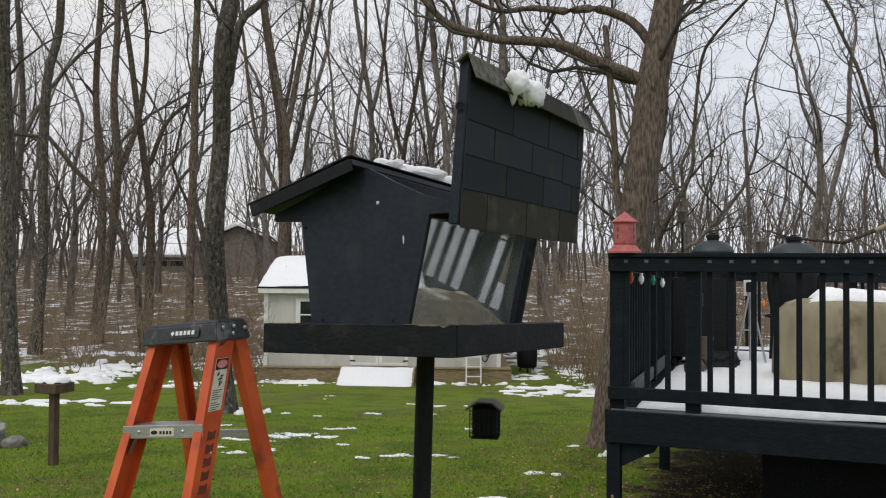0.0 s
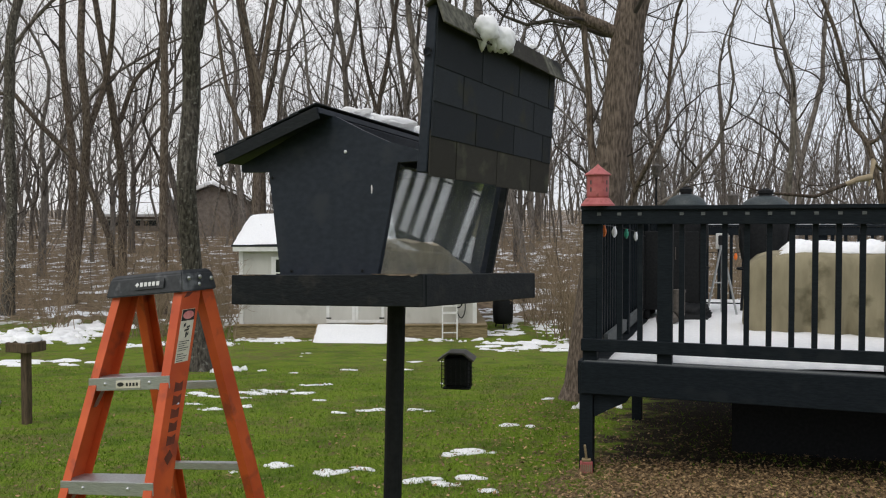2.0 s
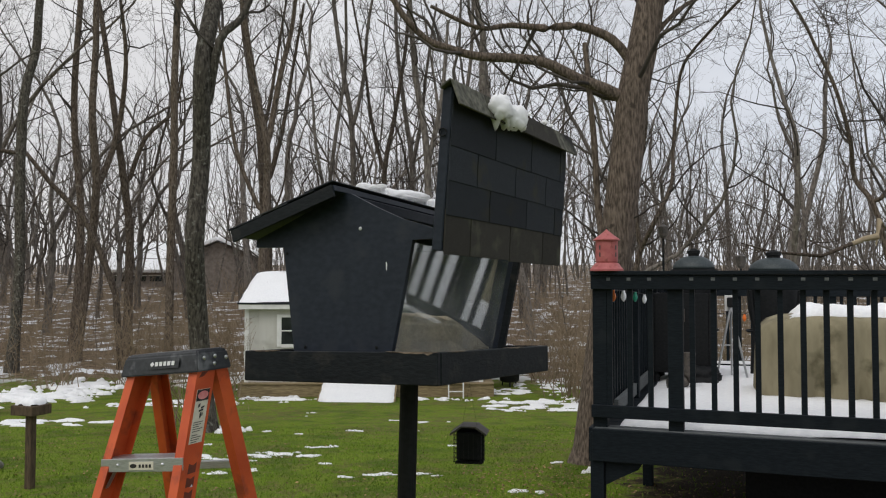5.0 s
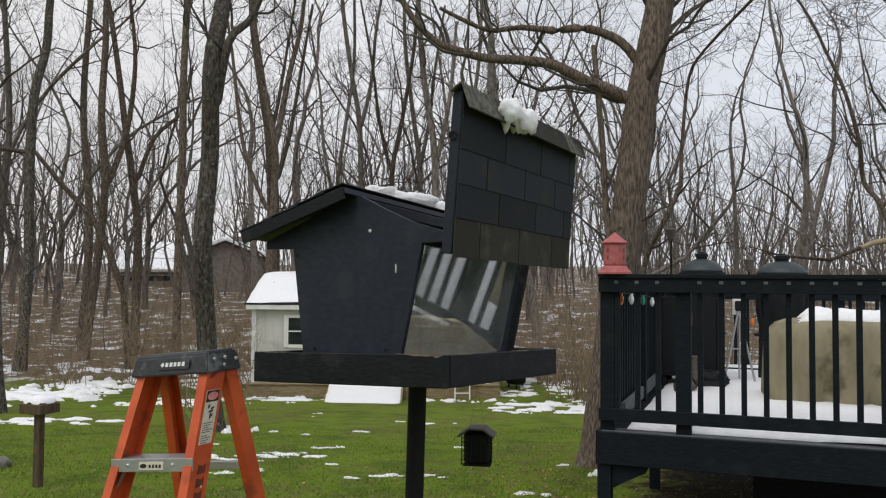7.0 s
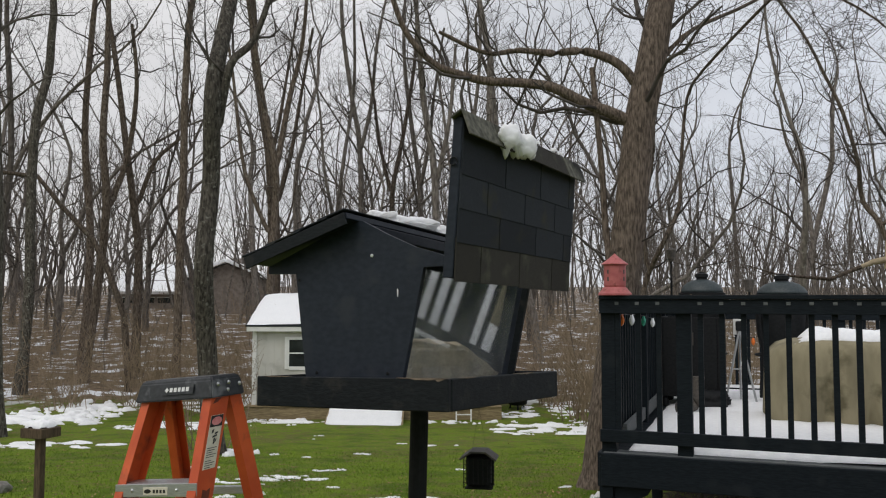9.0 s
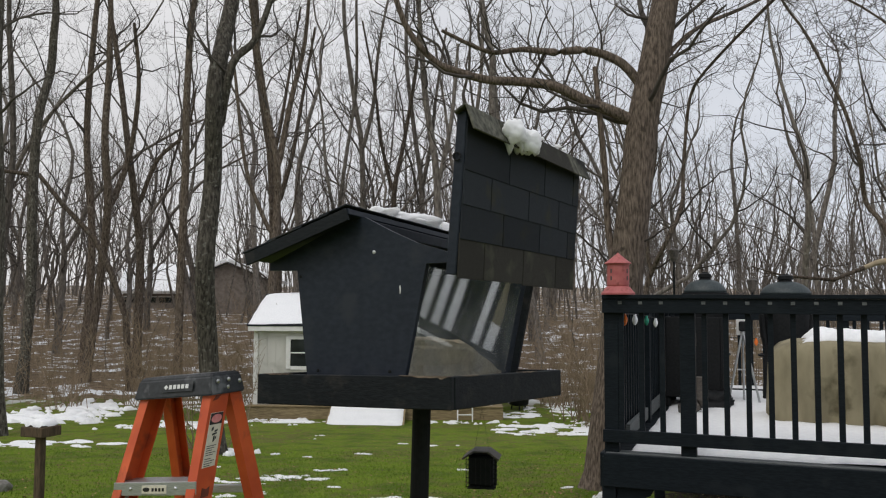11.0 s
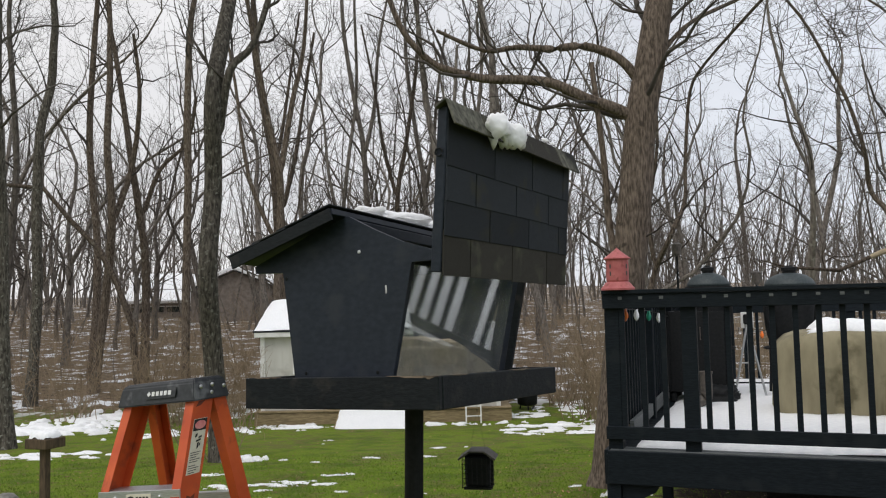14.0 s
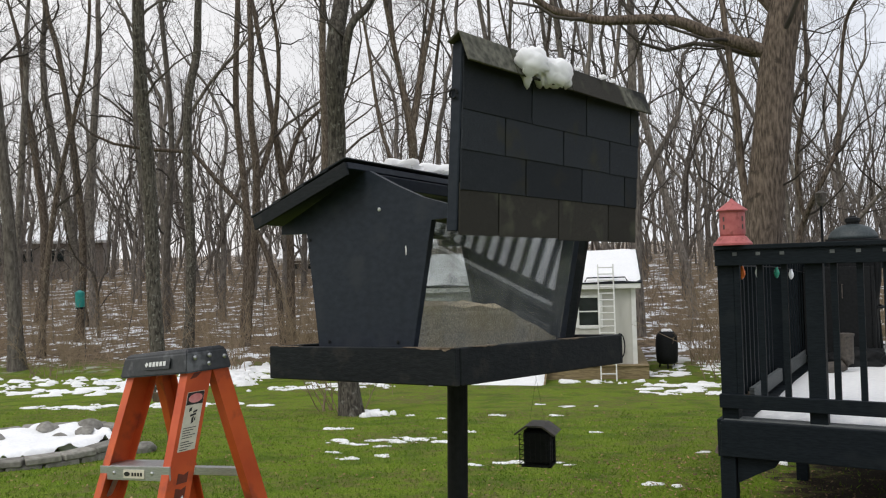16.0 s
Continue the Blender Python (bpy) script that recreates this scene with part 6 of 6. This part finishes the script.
def snow_patches():
    """Melting snow left on the lawn: patches with ragged outlines."""
    spots = [(-9.6, 19.5, 1.9, 1.2, 0.08), (-8.9, 21.3, 1.2, 1.2, 0.08), (-5.6, 22.3, 1.6, 1.0, 0.065), (-7.3, 14.7, 1.7, 0.9, 0.03), (3.4, 17.6, 1.9, 1.0, 0.065), (4.2, 21.6, 1.7, 1.0, 0.065), (1.0, 20.6, 1.5, 0.4, 0.065), (-5.3, 18.4, 1.2, 0.8, 0.04), (-11, 17.5, 2.5, 0.9, 0.04),
             (-13.5, 19.5, 2.2, 1.0, 0.05), (-3.3, 19.1, 1.2, 0.6, 0.04), (4.4, 19.4, 2.0, 0.9, 0.05), (-6.3, 18.0, 1.0, 0.5, 0.04), (-2.5, 10.1, 0.5, 0.28, 0.014), (-1.95, 10.4, 0.45, 0.2, 0.014), (-9.3, 14.3, 0.9, 0.4, 0.03)]
    small = ((-1.42, 11.2, 0.20), (-1.49, 10.3, 0.15), (-1.23, 13.4, 0.18), (-0.51, 8.9, 0.17), (0.03, 8.9, 0.16), (-0.2, 9.5, 0.12), (-0.17, 14.6, 0.16), (-0.3, 13.4, 0.11), (-0.8, 8.8, 0.14), (-0.56, 5.9, 0.21), (-0.42, 6.0, 0.13), (-1.02, 6.1, 0.15), (-1.3, 5.9, 0.1), (0.03, 5.6, 0.14), (0.16, 5.5, 0.1),
             (-2.6, 9.4, 0.16), (-1.95, 9.2, 0.14), (-2.25, 9.0, 0.13), (0.82, 7.8, 0.20), (0.43, 6.6, 0.18), (0.27, 6.5, 0.09), (1.08, 7.6, 0.07), (1.45, 9.7, 0.09), (0.36, 5.7, 0.1), (0.41, 5.3, 0.1), (-1.18, 9.7, 0.08), (-3.2, 11.5, 0.2))
    spots += [(x, y, a, a * 0.62, 0.012) for x, y, a in small]
    rnd = random.Random(12)
    spots += [(rnd.uniform(-2.6, 1.6), rnd.uniform(11.0, 17.0), rnd.uniform(0.07, 0.14), rnd.uniform(0.06, 0.1), 0.012) for _ in range(10)]
    spots += [(0.2, 19.25, 1.3, 0.3, 0.045), (-3.7, 19.35, 1.0, 0.25, 0.04), (2.4, 18.6, 1.2, 0.5, 0.05)]
    spots += [(1.86, 8.98, 0.24, 0.2, 0.05), (-3.2, 13.2, 0.34, 0.26, 0.07)]
    for k, (x, y, a, b, th) in enumerate(spots):
        bm = bmesh.new()
        n = 80 if a > 0.8 else 44 if a > 0.3 else 26
        grid = {}
        for i in range(n + 1):
            for j in range(n + 1):
                u, v = 2 * i / n - 1, 2 * j / n - 1
                r = math.hypot(u, v)
                px, py = x + a * 1.25 * u, y + b * 1.25 * v
                f = 2.3 if a > 0.45 else 5.0
                q = noise.fractal((px * f + k * 3.1, py * f * 1.25, k), 0.75, 2.1, 6)
                h = (0.24 if th > 0.06 else 0.05 if a > 0.45 else 0.22) - 0.62 * r + 1.05 * q
                if h > 0 and r < 1.0:
                    grid[i, j] = (px, py, ground_z(px, py) + (0.03 if th == 0.065 else th) * min(1, h * 4) ** 0.6 * (0.8 + 0.3 * q) + 0.004)
                else:
                    grid[i, j] = (px, py, ground_z(px, py) - 0.03)
        on = {key: bm.verts.new(p) for key, p in grid.items()}
        for i in range(n):
            for j in range(n):
                c = [(i, j), (i + 1, j), (i + 1, j + 1), (i, j + 1)]
                if any(grid[q][2] > ground_z(grid[q][0], grid[q][1]) for q in c):
                    bm.faces.new([on[q] for q in c])
        # each island of snow is a thing of its own
        todo = set(bm.faces)
        while todo:
            seed_face = todo.pop()
            isle, edge = [seed_face], [seed_face]
            while edge:
                for e in edge.pop().edges:
                    for f in e.link_faces:
                        if f in todo:
                            todo.discard(f)
                            isle.append(f)
                            edge.append(f)
            if len(isle) < 14:
                continue
            one, seen = bmesh.new(), {}
            for f in isle:
                for v in f.verts:
                    if v not in seen:
                        seen[v] = one.verts.new(v.co)
                one.faces.new([seen[v] for v in f.verts])
            tagged(part("snow_patch", one, SNOW, None, smooth=True), "ragged patch of melting snow on the lawn", "snow", "lawn snow patches")
        bm.free()


snow_patches()


def litter():
    """Grass blades near the camera's way and dead leaves, thick by the deck."""
    rng = np.random.default_rng(4)
    vs, fs = [], []
    n = 150000
    ys = 3.0 + 11.0 * rng.random(n) ** 1.7
    xs = (rng.random(n) * 1.3 - 0.75) * (ys + 0.6)
    for x, y in zip(xs, ys):
        if 0.935 * x - 0.354 * y > -1.1 and rng.random() < 0.85:
            continue
        z = ground_z(x, y)
        h, a = rng.uniform(0.012, 0.034), rng.uniform(0, 6.28)
        w = rng.uniform(0.003, 0.006)
        dx, dy = math.cos(a) * w, math.sin(a) * w
        lx, ly = rng.normal(0, 0.02), rng.normal(0, 0.02)
        k = len(vs)
        vs += [(x - dx, y - dy, z - 0.005), (x + dx, y + dy, z - 0.005), (x + lx, y + ly, z + h)]
        fs.append((k, k + 1, k + 2))
    tagged(raw("lawn_grass", vs, fs, GRASS, smooth=False), "short green lawn grass blades", "grass", kind="stuff")
    vs, fs = [], []
    def leaf(x, y, s):
        z = ground_z(x, y) + rng.uniform(0.004, 0.025)
        a, t1, t2 = rng.uniform(0, 6.28), rng.normal(0, 0.45), rng.normal(0, 0.45)
        k = len(vs)
        ca, sa = math.cos(a), math.sin(a)
        for u, v, q in ((-1, 0, 0.1), (-0.3, 0.5, 0.0), (0.5, 0.4, 0.15), (1, 0, 0.3), (0.4, -0.45, 0.1), (-0.4, -0.5, 0.0)):
            vs.append((x + s * (u * ca - v * sa), y + s * (u * sa + v * ca), z + s * (u * t1 * 0.6 + v * t2 * 0.6 + q * 0.5)))
        fs.extend([(k, k + 1, k + 4, k + 5), (k + 1, k + 2, k + 3, k + 4)])
    for _ in range(42000):
        u, v = rng.gamma(1.8, 1.5) - 0.15, rng.normal(-0.3, 1.1)
        if v > 0.5 and rng.random() < 0.85:
            continue
        x, y = 1.15 + 0.935 * u + 0.354 * v, 5.93 - 0.354 * u + 0.935 * v
        leaf(x, y, rng.uniform(0.007, 0.016))
    for _ in range(9000):
        y = 3.5 + 18 * rng.random() ** 1.2
        x = (rng.random() * 1.3 - 0.75) * y
        leaf(x, y, rng.uniform(0.006, 0.02))
    for _ in range(2200):
        y = rng.uniform(3.6, 9.5)
        x = rng.normal(0.8, 0.6) + 0.1 * (y - 4)
        leaf(x, y, rng.uniform(0.008, 0.02))
    tagged(raw("dead_leaves", vs, fs, LEAF, smooth=False), "scattered dead brown leaves, thick beside the deck", "leaves", kind="stuff")


litter()


def far_house(m, w, d, h, rise, label):
    hs = thing("house", m, label, "house", "far houses")
    part("wall", box(-w / 2, w / 2, 0, d, -1.0, h, 0), BRICK, hs)
    for s in (0, 1):
        yy = -0.4 if s == 0 else d + 0.4
        mm = Matrix.Translation((0, yy, h)) @ Matrix.Rotation((1 if s == 0 else -1) * math.atan2(rise, d / 2 + 0.4), 4, "X")
        ln = math.hypot(rise, d / 2 + 0.4)
        part("roof", box(-w / 2 - 0.4, w / 2 + 0.4, 0 if s == 0 else -ln, ln if s == 0 else 0, 0, 0.25, 0.02, mm), SNOW, hs, "snow-covered roof")
    for x in (-w / 2, w / 2 - 0.2):
        part("gable", prism([(0, h + 0.001), (d, h + 0.001), (d / 2, h + rise * 0.94)], 0.2, Matrix(((0, 1, 0, x), (1, 0, 0, 0), (0, 0, 1, 0), (0, 0, 0, 1)))), BRICK, hs)
    part("chimney", box(w * 0.2, w * 0.2 + 0.7, d / 2 - 0.3, d / 2 + 0.3, h, h + rise + 0.5, 0.02), BRICK, hs)
    for k in range(4):
        x = -w / 2 + (k + 0.5) * w / 4
        wn = part("window", box(x - 0.45, x + 0.45, -0.04, -0.005, 0.25 * h, 0.72 * h, 0), WINDOW_DARK, hs)
        part("window_frame", box(x - 0.52, x + 0.52, -0.03, -0.006, 0.72 * h + 0.001, 0.78 * h, 0), WHITE_TRIM, wn)


far_house(pose(-11.4, 58, 1.6, 0, 0, 96), 7.0, 5.6, 1.5, 1.35, "distant brown house with a snowy roof among trees")
far_house(pose(-19.6, 58, 1.6, 0, 0, 8), 4.6, 6.0, 0.8, 2.0, "distant low snowy-roofed house among trees")
far_house(pose(-43.0, 60, 2.5, 0, 0, 30), 9.0, 7.0, 1.9, 1.7, "distant house with a snowy roof through the trees")
